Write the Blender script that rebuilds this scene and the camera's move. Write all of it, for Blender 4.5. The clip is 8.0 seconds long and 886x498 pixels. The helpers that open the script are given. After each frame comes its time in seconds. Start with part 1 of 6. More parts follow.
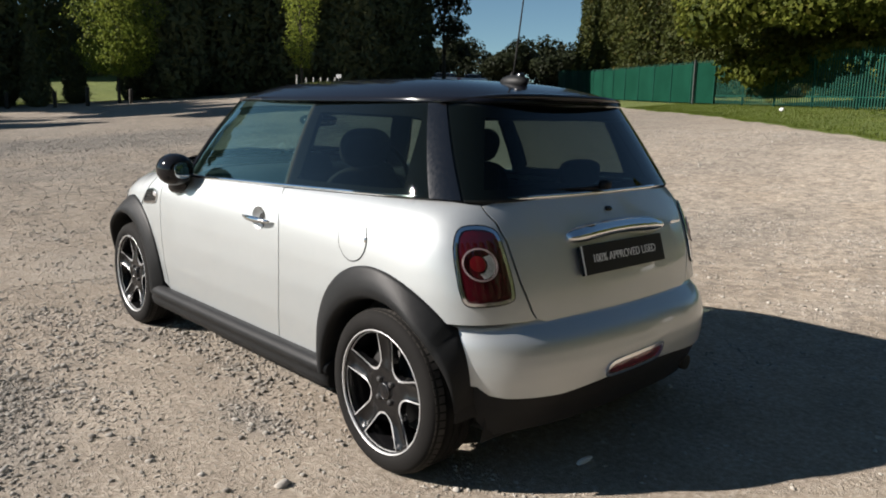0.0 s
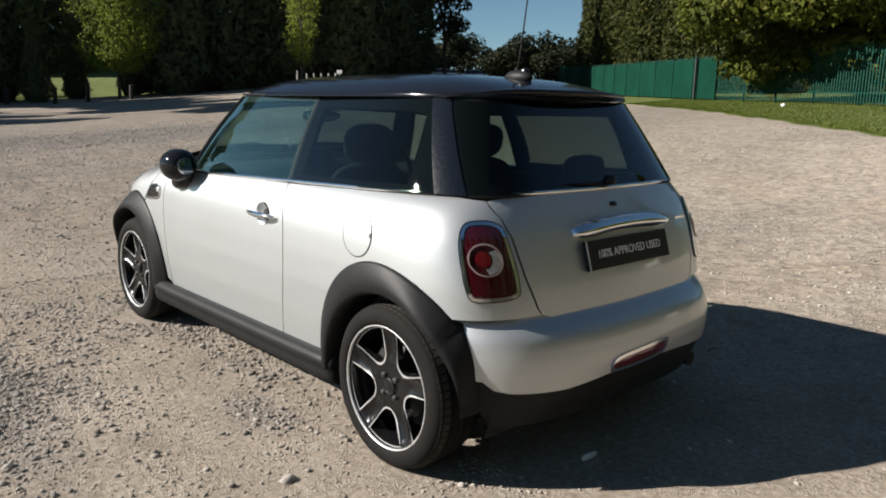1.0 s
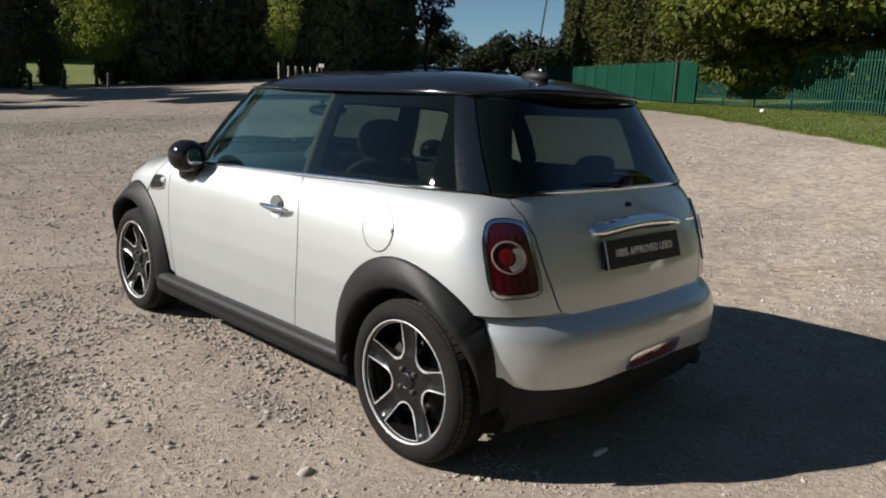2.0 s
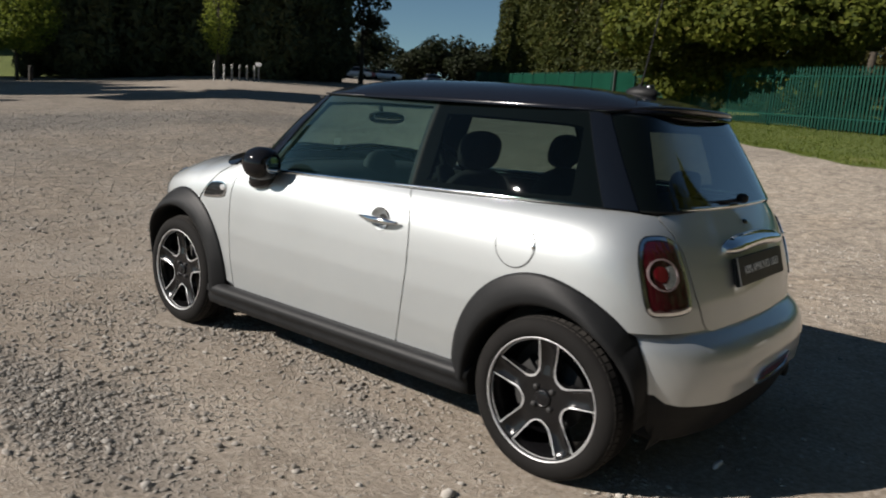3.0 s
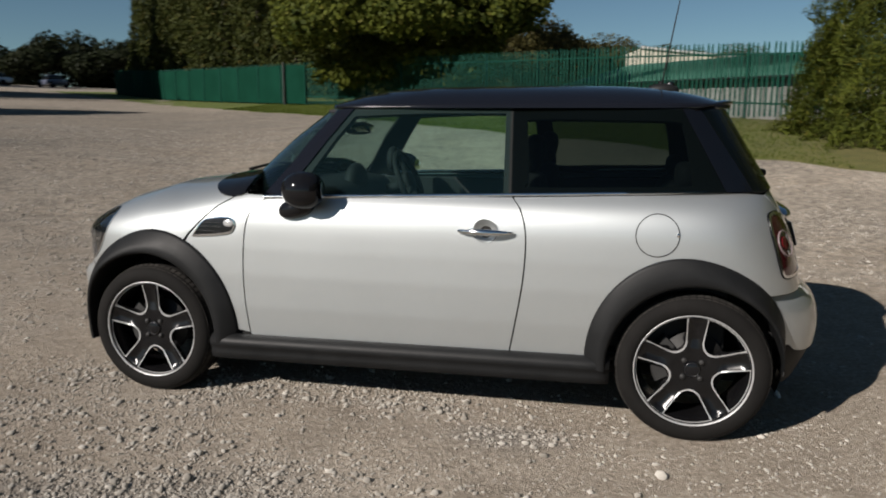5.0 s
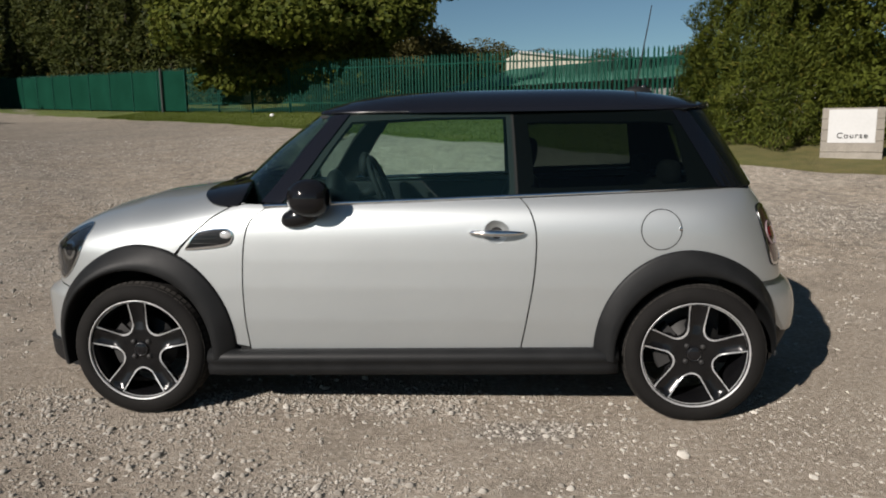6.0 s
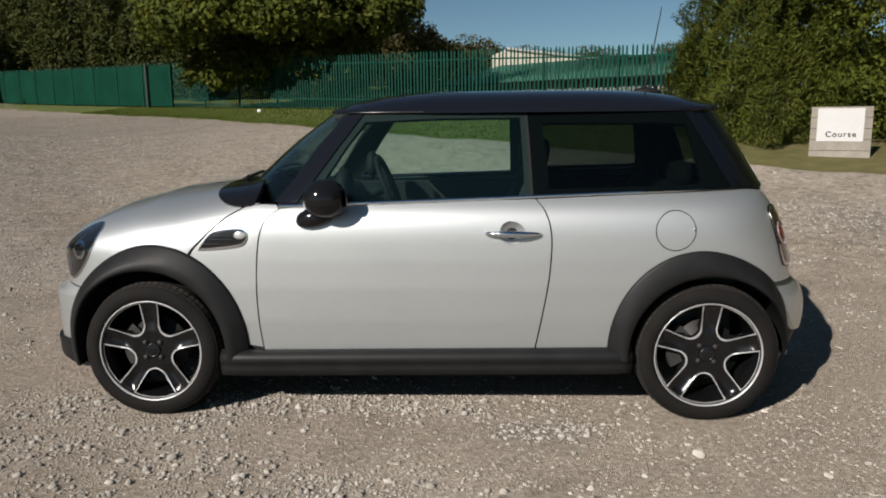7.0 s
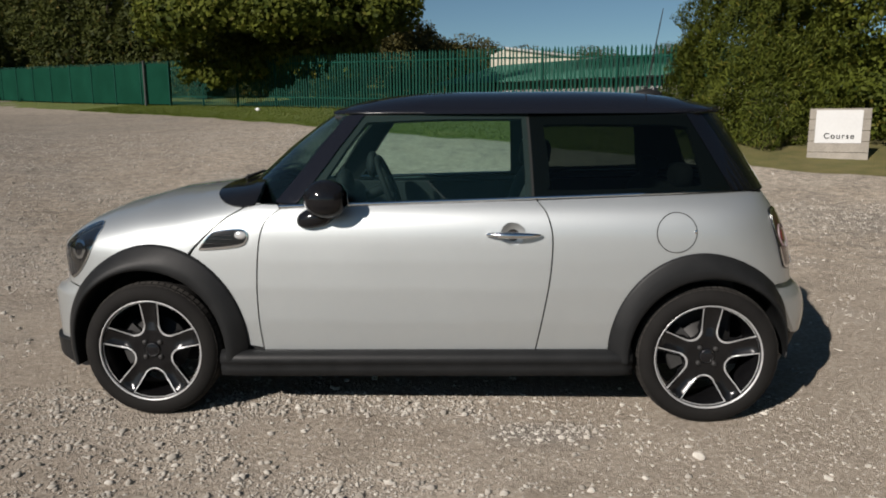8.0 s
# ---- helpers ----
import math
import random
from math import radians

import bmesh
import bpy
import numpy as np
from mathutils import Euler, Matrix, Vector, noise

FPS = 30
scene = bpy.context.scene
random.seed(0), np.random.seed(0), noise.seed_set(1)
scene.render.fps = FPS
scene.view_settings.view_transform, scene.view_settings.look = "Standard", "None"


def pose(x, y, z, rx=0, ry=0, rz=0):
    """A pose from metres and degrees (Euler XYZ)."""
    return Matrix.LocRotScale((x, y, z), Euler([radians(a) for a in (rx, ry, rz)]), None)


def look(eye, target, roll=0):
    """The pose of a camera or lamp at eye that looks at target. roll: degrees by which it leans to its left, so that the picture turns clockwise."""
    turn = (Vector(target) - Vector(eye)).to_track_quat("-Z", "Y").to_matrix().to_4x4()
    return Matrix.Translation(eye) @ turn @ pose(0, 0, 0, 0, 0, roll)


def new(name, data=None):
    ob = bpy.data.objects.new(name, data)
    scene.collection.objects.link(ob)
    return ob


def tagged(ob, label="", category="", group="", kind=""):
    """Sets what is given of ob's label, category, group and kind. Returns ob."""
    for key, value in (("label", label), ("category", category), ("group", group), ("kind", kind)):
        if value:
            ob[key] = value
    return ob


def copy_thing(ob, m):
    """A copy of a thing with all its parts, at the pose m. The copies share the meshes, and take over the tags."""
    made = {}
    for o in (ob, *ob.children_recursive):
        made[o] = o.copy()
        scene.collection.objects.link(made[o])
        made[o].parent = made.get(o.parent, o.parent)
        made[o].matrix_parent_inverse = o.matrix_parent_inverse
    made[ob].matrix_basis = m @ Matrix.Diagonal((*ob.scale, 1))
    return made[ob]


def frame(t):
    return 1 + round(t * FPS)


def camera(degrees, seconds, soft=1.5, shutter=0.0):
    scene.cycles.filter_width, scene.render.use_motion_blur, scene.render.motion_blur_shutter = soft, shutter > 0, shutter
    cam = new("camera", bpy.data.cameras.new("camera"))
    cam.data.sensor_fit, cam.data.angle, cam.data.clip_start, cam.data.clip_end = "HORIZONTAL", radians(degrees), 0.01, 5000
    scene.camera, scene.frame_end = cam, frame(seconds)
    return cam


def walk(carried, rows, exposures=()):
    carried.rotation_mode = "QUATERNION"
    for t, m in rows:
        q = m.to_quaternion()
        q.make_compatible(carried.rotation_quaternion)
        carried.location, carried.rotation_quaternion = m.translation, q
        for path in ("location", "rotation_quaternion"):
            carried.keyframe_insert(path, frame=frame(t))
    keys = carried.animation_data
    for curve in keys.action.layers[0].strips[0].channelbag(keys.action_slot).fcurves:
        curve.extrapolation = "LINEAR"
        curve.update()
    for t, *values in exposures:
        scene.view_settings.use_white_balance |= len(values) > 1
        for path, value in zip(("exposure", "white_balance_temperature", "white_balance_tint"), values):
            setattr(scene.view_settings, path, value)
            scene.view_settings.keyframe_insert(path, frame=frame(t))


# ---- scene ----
cam = camera(62.0, 8.0, soft=1.9, shutter=0.4)
PATH = [
    (0, (3.241, -2.364, 1.305), (1.791, -1.036, 0.937), 1.2),
    (0.5, (3.239, -2.37, 1.304), (1.787, -1.044, 0.939), 1.2),
    (1, (3.229, -2.375, 1.303), (1.78, -1.049, 0.924), 1.2),
    (2.3, (3.03, -2.614, 1.296), (1.653, -1.218, 0.903), 3.3),
    (2.5, (2.903, -2.708, 1.27), (1.555, -1.285, 0.87), 3.4),
    (3, (2.548, -3.001, 1.295), (1.289, -1.49, 0.929), 4.1),
    (3.5, (2.182, -3.293, 1.292), (1.064, -1.68, 0.905), 3.5),
    (4, (1.737, -3.498, 1.31), (0.812, -1.765, 0.935), 2.8),
    (4.5, (1.315, -3.716, 1.304), (0.61, -1.88, 0.938), 1.1),
    (5, (0.9, -3.787, 1.3), (0.451, -1.871, 0.947), 0.1),
    (6.5, (0.27, -3.927, 1.307), (0.175, -1.959, 0.962), -0.8),
    (7, (0.243, -3.907, 1.323), (0.147, -1.941, 0.969), -0.6),
    (7.5, (0.223, -3.902, 1.333), (0.134, -1.935, 0.978), -0.4),
    (8, (0.228, -3.905, 1.33), (0.139, -1.939, 0.974), -0.3),
]
walk(cam, [(t, look(eye, target, roll)) for t, eye, target, roll in PATH], [(0, 1.05), (1.2, 1.01), (2.5, 0.75), (3.5, 0.36), (4.5, 0.28), (5.2, 0.305), (6.5, 0.35), (8, 0.35)])

# ---- light: low late-summer sun from behind the camera, clear sky ----
SUN_ELEVATION, SUN_AZIMUTH = 30.0, 235.0
world = bpy.data.worlds.new("sky")
scene.world = world
world.use_nodes = True
sky = world.node_tree.nodes.new("ShaderNodeTexSky")
sky.sky_type, sky.sun_disc = "NISHITA", False
sky.sun_elevation, sky.sun_rotation = radians(SUN_ELEVATION), radians(90 - SUN_AZIMUTH)
sky.air_density, sky.dust_density, sky.ozone_density = 0.7, 0.05, 0.3
back = world.node_tree.nodes["Background"]
tint = world.node_tree.nodes.new("ShaderNodeMix")
tint.data_type, tint.blend_type = "RGBA", "MULTIPLY"
tint.inputs[0].default_value, tint.inputs[7].default_value = 1.0, (0.65, 0.80, 0.81, 1)
world.node_tree.links.new(sky.outputs["Color"], tint.inputs[6])
world.node_tree.links.new(tint.outputs[2], back.inputs["Color"])
back.inputs["Strength"].default_value = 0.05
lamp = bpy.data.lights.new("sun", "SUN")
lamp.energy, lamp.angle, lamp.color = 5.0, radians(0.53), (1.0, 0.925, 0.86)
sun = new("sun", lamp)
_e, _a = radians(SUN_ELEVATION), radians(SUN_AZIMUTH)
sun.matrix_world = look((math.cos(_a) * 40, math.sin(_a) * 40, 60), (math.cos(_a) * 40 - math.cos(_a) * math.cos(_e), math.sin(_a) * 40 - math.sin(_a) * math.cos(_e), 60 - math.sin(_e)))

# ---- materials ----
def shader(name):
    m = bpy.data.materials.new(name)
    m.use_nodes = True
    tree = m.node_tree
    return m, tree, tree.nodes["Principled BSDF"], tree.nodes["Material Output"]


def add(tree, kind, **inputs):
    n = tree.nodes.new(kind)
    for key, value in inputs.items():
        n.inputs[key.replace("_", " ")].default_value = value
    return n


def noise_tex(tree, coord, scale, detail=4, rough=.55):
    n = add(tree, "ShaderNodeTexNoise", Scale=scale, Detail=detail, Roughness=rough)
    tree.links.new(coord, n.inputs["Vector"])
    return n.outputs["Fac"]


def ramp(tree, fac, stops):
    r = tree.nodes.new("ShaderNodeValToRGB")
    while len(r.color_ramp.elements) < len(stops):
        r.color_ramp.elements.new(.5)
    for e, (pos, c) in zip(r.color_ramp.elements, stops):
        e.position, e.color = pos, (*c, 1)
    tree.links.new(fac, r.inputs["Fac"])
    return r.outputs["Color"]


def blend(tree, fac, a, b, mode="MIX"):
    n = tree.nodes.new("ShaderNodeMix")
    n.data_type, n.blend_type = "RGBA", mode
    for sock, v in ((n.inputs[0], fac), (n.inputs[6], a), (n.inputs[7], b)):
        if isinstance(v, (int, float)):
            sock.default_value = v
        elif isinstance(v, tuple):
            sock.default_value = (*v, 1)
        else:
            tree.links.new(v, sock)
    return n.outputs[2]


def coords(tree):
    return tree.nodes.new("ShaderNodeTexCoord").outputs["Object"]


def bump(tree, height, bsdf, strength, distance):
    b = add(tree, "ShaderNodeBump", Strength=strength, Distance=distance)
    tree.links.new(height, b.inputs["Height"])
    tree.links.new(b.outputs["Normal"], bsdf.inputs["Normal"])


def mottled(name, dark, light, scale, rough=.6, metal=0.0, relief=0.0, fine=120.0, coat=0.0, spec=.5):
    """Two colours mixed by coarse and fine noise, with fine relief and an uneven gloss."""
    m, tree, b, _ = shader(name)
    c = coords(tree)
    coarse, grain = noise_tex(tree, c, scale), noise_tex(tree, c, fine, 3)
    col = ramp(tree, coarse, [(.3, dark), (.7, light)])
    col = blend(tree, .35, col, ramp(tree, grain, [(.3, dark), (.7, light)]))
    tree.links.new(col, b.inputs["Base Color"])
    r = add(tree, "ShaderNodeMapRange", To_Min=max(rough - .08, .02), To_Max=min(rough + .1, 1))
    tree.links.new(coarse, r.inputs["Value"])
    tree.links.new(r.outputs["Result"], b.inputs["Roughness"])
    b.inputs["Metallic"].default_value, b.inputs["Coat Weight"].default_value = metal, coat
    b.inputs["Coat Roughness"].default_value, b.inputs["Specular IOR Level"].default_value = .03, spec
    if relief:
        bump(tree, grain, b, 1.0, relief)
    return m


def brushed(name, colour, rough):
    """Gloss black glass, wiped up and down so that fine scratches catch the sun."""
    m, tree, b, _ = shader(name)
    way = add(tree, "ShaderNodeMapping", Scale=(140, 140, 2.5))
    tree.links.new(coords(tree), way.inputs["Vector"])
    wipe = noise_tex(tree, way.outputs[0], 1.0, 4)
    b.inputs["Base Color"].default_value = (*colour, 1)
    r = add(tree, "ShaderNodeMapRange", From_Min=.3, From_Max=.7, To_Min=rough[0], To_Max=rough[1])
    tree.links.new(wipe, r.inputs["Value"])
    tree.links.new(r.outputs["Result"], b.inputs["Roughness"])
    b.inputs["Coat Weight"].default_value, b.inputs["Coat Roughness"].default_value = 1.0, .03
    return m


def window_glass(name, tint, gloss=.09, film=0.0, film_colour=(.4, .66, .6), steep=1.2, sheen=(1, 1, 1)):
    m, tree, b, out = shader(name)
    tree.nodes.remove(b)
    clear, shine, mix = add(tree, "ShaderNodeBsdfTransparent"), add(tree, "ShaderNodeBsdfGlossy", Roughness=.012), tree.nodes.new("ShaderNodeMixShader")
    clear.inputs["Color"].default_value, shine.inputs["Color"].default_value = (*tint, 1), (*sheen, 1)
    f = add(tree, "ShaderNodeLayerWeight", Blend=.5)
    p = tree.nodes.new("ShaderNodeMath")
    p.operation, p.inputs[1].default_value = "POWER", 4.0
    g = tree.nodes.new("ShaderNodeMath")
    g.operation, g.inputs[1].default_value, g.inputs[2].default_value = "MULTIPLY_ADD", steep, gloss
    tree.links.new(f.outputs["Facing"], p.inputs[0])
    tree.links.new(p.outputs[0], g.inputs[0])
    tree.links.new(g.outputs[0], mix.inputs["Fac"])
    tree.links.new(clear.outputs[0], mix.inputs[1])
    tree.links.new(shine.outputs[0], mix.inputs[2])
    # faint diffuse film_colour paints in the hazy sheen of the panes
    hazed, dust = add(tree, "ShaderNodeMixShader", Fac=film), tree.nodes.new("ShaderNodeBsdfDiffuse")
    dust.inputs["Color"].default_value = (*film_colour, 1)
    tree.links.new(mix.outputs[0], hazed.inputs[1])
    tree.links.new(dust.outputs[0], hazed.inputs[2])
    tree.links.new(hazed.outputs[0], out.inputs["Surface"])
    return m


def car_paint(name, base, flake, rough, dust=.25, metal=.46, coat=1.0, spec=.5):
    """Metallic paint under clear lacquer, with flake and a little road dust on it."""
    m, tree, b, _ = shader(name)
    c = coords(tree)
    cells = add(tree, "ShaderNodeTexVoronoi", Scale=1500.0)
    tree.links.new(c, cells.inputs["Vector"])
    col = blend(tree, cells.outputs["Color"], base, flake)
    film = noise_tex(tree, c, 3.0, 6, .65)
    tree.links.new(blend(tree, ramp(tree, film, [(.45, (0, 0, 0)), (.8, (dust, dust, dust))]), col, tuple(.85 * v for v in base)), b.inputs["Base Color"])
    b.inputs["Metallic"].default_value, b.inputs["Coat Weight"].default_value = metal, coat
    b.inputs["Specular IOR Level"].default_value = spec
    b.inputs["Coat Roughness"].default_value, b.inputs["Coat IOR"].default_value = .035, 1.5
    r = add(tree, "ShaderNodeMapRange", To_Min=rough - .04, To_Max=rough + .06)
    tree.links.new(film, r.inputs["Value"])
    tree.links.new(r.outputs["Result"], b.inputs["Roughness"])
    return m


PAINT = car_paint("silver_paint", (.45, .475, .48), (.54, .565, .565), .50, .2, .80)
PAINT_BLACK = car_paint("black_paint", (.005, .006, .009), (.010, .011, .016), .12, .1, .0, .10, .14)
GLOSS_BLACK = mottled("gloss_black", (.004, .004, .005), (.010, .010, .011), 6, .07, coat=.15, spec=.3)
PILLAR = brushed("pillar_gloss", (.003, .003, .0035), (.13, .20))
PLASTIC = mottled("arch_plastic", (.0076, .0081, .0085), (.0136, .014, .0145), 9, .50, relief=.0003, fine=500, spec=.19)
DARK = mottled("dark_inner", (.006, .006, .006), (.012, .012, .012), 8, .9)
TRIM = mottled("cabin_trim", (.007, .007, .0077), (.0154, .0154, .0161), 12, .75, relief=.0004, fine=400)
CLOTH = mottled("seat_cloth", (.007, .007, .0084), (.0168, .0168, .0182), 30, .95, relief=.0006, fine=600)
CALIPER = mottled("caliper_iron", (.012, .012, .012), (.028, .027, .026), 20, .6)
CHROME = mottled("chrome", (.78, .79, .80), (.86, .87, .88), 8, .07, metal=1.0)
SATIN = mottled("satin_strip", (.07, .07, .072), (.12, .12, .122), 8, .30, metal=1.0)
MACHINED = mottled("machined_alloy", (.52, .52, .52), (.64, .64, .64), 20, .40, metal=.55)
RIM_BLACK = mottled("rim_black", (.004, .004, .0045), (.008, .008, .0085), 14, .22, spec=.4)
TYRE = mottled("tyre_rubber", (.006, .0058, .0056), (.0139, .013, .0121), 7, .80, relief=.0004, fine=300, spec=.12)
TREAD = mottled("dusty_tread", (.014, .013, .012), (.055, .051, .046), 16, .95, relief=.0004, fine=300, spec=.15)
STEEL = mottled("brake_steel", (.010, .010, .010), (.026, .025, .024), 12, .55, metal=.5)
MIRROR = mottled("mirror_glass", (.85, .86, .86), (.88, .88, .88), 4, .02, metal=1.0)
GLASS_DOOR = window_glass("door_glass", (.70, .86, .82), .045, .005, (.20, .52, .48), 2.2, (.86, 1.0, .86))
GLASS_DARK = window_glass("privacy_glass", (.25, .30, .28), .020, .001, steep=1.3)
GLASS_SCREEN = window_glass("screen_glass", (.38, .52, .50), .06, .006, (.25, .5, .5))
GLASS_LAMP = window_glass("headlamp_glass", (.85, .88, .9), .06, .004, (.5, .5, .5))
LENS_RED = mottled("red_lens", (.085, .004, .007), (.14, .007, .012), 10, .08, coat=1.0)
LENS_DEEP = mottled("dark_red_lens", (.022, .0015, .0035), (.055, .003, .008), 14, .08, coat=1.0)
LENS_RING = mottled("ring_lens", (.34, .25, .255), (.52, .43, .435), 30, .14, metal=.4, coat=1.0)
LENS_CLEAR = mottled("clear_lens", (.36, .36, .36), (.68, .68, .68), 60, .14, metal=.4, coat=1.0)
PLATE = mottled("plate_black", (.005, .005, .0055), (.010, .010, .011), 12, .45, spec=.25)
PRINT = mottled("plate_print", (.74, .74, .73), (.82, .82, .81), 20, .4)
PANEL = mottled("panel_white", (.4256, .4256, .418), (.5016, .5016, .494), 2, .6, fine=30)
WHITE = mottled("white_print", (.532, .532, .5244), (.6232, .6232, .6156), 6, .5)
FENCE_POST = mottled("fence_post_green", (.003, .030, .021), (.006, .05, .035), 2, .7, spec=.15)
FENCE_GREEN = mottled("fence_green", (.0023, .0356, .0237), (.0053, .0593, .0403), 1.5, .65, fine=25, spec=.15)
GALVANISED = mottled("galvanised_steel", (.0495, .054, .054), (.0765, .081, .0788), 6, .5, metal=.4)
NET_GREEN = mottled("net_green", (.0022, .024, .014), (.0055, .042, .026), .7, .85, fine=14, spec=.05)
BARK = mottled("bark", (.0266, .0213, .0152), (.0836, .0684, .0494), 5, .95, relief=.02, fine=18)
WOOD = mottled("weathered_wood", (.152, .1368, .114), (.304, .2774, .2356), 3, .85, relief=.002, fine=40)
WOOD_DARK = mottled("fence_wood", (.012, .0104, .008), (.032, .028, .022), 3, .9, relief=.004, fine=30)
ROOF_GREEN = mottled("green_sheet", (.102, .2805, .204), (.1615, .3655, .2805), .6, .55, fine=8)
CREAM = mottled("cream_cladding", (.418, .38, .304), (.532, .494, .4104), .5, .6, fine=6)
GREY_WALL = mottled("grey_cladding", (.2508, .2508, .2394), (.3648, .361, .3458), .8, .8, fine=10)
PAINT_POST = mottled("white_post", (.20, .20, .19), (.34, .34, .32), 3, .7, fine=20)


def foliage(name, dark, light, warm, glow=.35):
    m, tree, b, out = shader(name)
    geo = tree.nodes.new("ShaderNodeNewGeometry")
    col = ramp(tree, geo.outputs["Random Per Island"], [(0, dark), (.55, light), (.93, light), (1, warm)])
    big = noise_tex(tree, coords(tree), .5, 3)
    col = blend(tree, .4, col, ramp(tree, big, [(.35, dark), (.7, light)]))
    tree.links.new(col, b.inputs["Base Color"])
    b.inputs["Roughness"].default_value, b.inputs["Specular IOR Level"].default_value = .62, .12
    thin, mix = tree.nodes.new("ShaderNodeBsdfTranslucent"), add(tree, "ShaderNodeMixShader", Fac=glow)
    tree.links.new(col, thin.inputs["Color"])
    tree.links.new(b.outputs[0], mix.inputs[1])
    tree.links.new(thin.outputs[0], mix.inputs[2])
    tree.links.new(mix.outputs[0], out.inputs["Surface"])
    return m


LEAF_BROAD = foliage("broad_leaves", (.0242, .04, .0069), (.1126, .1265, .02), (.1993, .1647, .0391))
LEAF_CONIFER = foliage("conifer_sprays", (.014, .021, .005), (.050, .058, .012), (.115, .085, .022), .2)
LEAF_DARK = foliage("dark_conifer_sprays", (.052, .060, .034), (.112, .126, .060), (.165, .155, .066), .15)
LEAF_YELLOW = foliage("young_leaves", (.1064, .1489, .0214), (.2659, .3084, .0532), (.3616, .3404, .0744), .45)
LEAF_FAR = foliage("far_leaves", (.0068, .0106, .0038), (.0182, .0228, .0084), (.0342, .0319, .0114), .2)
LEAF_BELT = foliage("belt_leaves", (.0304, .0319, .0106), (.0836, .0722, .0243), (.1292, .0912, .0342), .2)
LEAF_HEDGE = foliage("hedge_sprays", (.0144, .0242, .0033), (.0937, .1102, .0154), (.1873, .1543, .0275), .25)
BLADES = foliage("grass_blades", (.0463, .0682, .0091), (.0882, .1184, .0164), (.1763, .1404, .0365), .35)


def gravel_ground():
    """Trodden sandy gravel: tan dust with pebbles in it, and drifts of loose grey chippings where the mesh's "coarse" is high."""
    m, tree, b, _ = shader("gravel")
    c = coords(tree)
    given = tree.nodes.new("ShaderNodeAttribute")
    given.attribute_name = "coarse"
    wide, mid, fine = noise_tex(tree, c, .30, 5, .6), noise_tex(tree, c, 7.0, 6, .7), noise_tex(tree, c, 150.0, 3, .7)
    edge = add(tree, "ShaderNodeMath")
    edge.operation = "MULTIPLY_ADD"
    tree.links.new(mid, edge.inputs[0])
    edge.inputs[1].default_value = .9
    tree.links.new(given.outputs["Fac"], edge.inputs[2])
    where = ramp(tree, edge.outputs[0], [(.62, (0, 0, 0)), (1.05, (.75, .75, .75))])
    sand = ramp(tree, wide, [(.34, (.315, .265, .206)), (.52, (.345, .296, .237)), (.66, (.40, .35, .29))])
    sand = blend(tree, .5, sand, ramp(tree, mid, [(.32, (.17, .138, .103)), (.5, (.325, .275, .218)), (.70, (.46, .405, .334))]))
    cells = add(tree, "ShaderNodeTexVoronoi", Scale=70.0, Randomness=1.0)
    tree.links.new(c, cells.inputs["Vector"])
    big = add(tree, "ShaderNodeTexVoronoi", Scale=42.0, Randomness=1.0)
    tree.links.new(c, big.inputs["Vector"])
    chips = ramp(tree, cells.outputs["Color"], [(.0, (.09, .083, .073)), (.4, (.28, .258, .226)), (.8, (.41, .38, .335)), (1, (.52, .49, .44))])
    chips = blend(tree, .45, chips, ramp(tree, big.outputs["Color"], [(.1, (.12, .11, .096)), (.6, (.345, .317, .275)), (1, (.47, .44, .39))]))
    # single pebbles in the sand
    lone = ramp(tree, big.outputs["Distance"], [(.20, (1, 1, 1)), (.30, (0, 0, 0))])
    rare = ramp(tree, big.outputs["Color"], [(.55, (0, 0, 0)), (.6, (1, 1, 1))])
    pebble = blend(tree, 1.0, lone, rare, "MULTIPLY")
    col = blend(tree, blend(tree, 1.0, pebble, (.45, .45, .45), "MULTIPLY"), sand, chips)
    col = blend(tree, where, col, chips)
    col = blend(tree, .30, col, ramp(tree, fine, [(.34, (.13, .11, .088)), (.66, (.50, .45, .385))]))
    speck = noise_tex(tree, c, 34.0, 4, .7)
    col = blend(tree, .42, col, ramp(tree, speck, [(.34, (.145, .118, .09)), (.5, (.335, .285, .229)), (.66, (.56, .505, .43))]))
    patch = noise_tex(tree, c, 1.3, 9, .72)
    col = blend(tree, .8, col, ramp(tree, patch, [(.34, (.74, .735, .73)), (.5, (.98, .97, .96)), (.64, (1.05, 1.05, 1.04))]), "MULTIPLY")
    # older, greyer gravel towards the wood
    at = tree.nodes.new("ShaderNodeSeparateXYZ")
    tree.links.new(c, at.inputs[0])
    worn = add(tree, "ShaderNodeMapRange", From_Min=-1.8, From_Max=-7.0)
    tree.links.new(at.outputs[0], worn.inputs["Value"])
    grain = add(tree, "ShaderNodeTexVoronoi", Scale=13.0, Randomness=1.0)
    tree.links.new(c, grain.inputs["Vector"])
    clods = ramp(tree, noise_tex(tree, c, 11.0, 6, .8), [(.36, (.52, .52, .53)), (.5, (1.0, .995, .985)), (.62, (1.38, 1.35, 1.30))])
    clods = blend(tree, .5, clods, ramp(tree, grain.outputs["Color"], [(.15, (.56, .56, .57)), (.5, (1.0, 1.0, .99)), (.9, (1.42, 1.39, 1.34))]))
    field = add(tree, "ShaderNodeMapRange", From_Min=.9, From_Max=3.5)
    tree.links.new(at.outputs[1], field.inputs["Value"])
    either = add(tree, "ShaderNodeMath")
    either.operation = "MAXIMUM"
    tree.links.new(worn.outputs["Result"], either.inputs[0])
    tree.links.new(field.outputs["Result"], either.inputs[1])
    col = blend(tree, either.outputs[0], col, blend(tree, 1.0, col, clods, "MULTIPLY"))
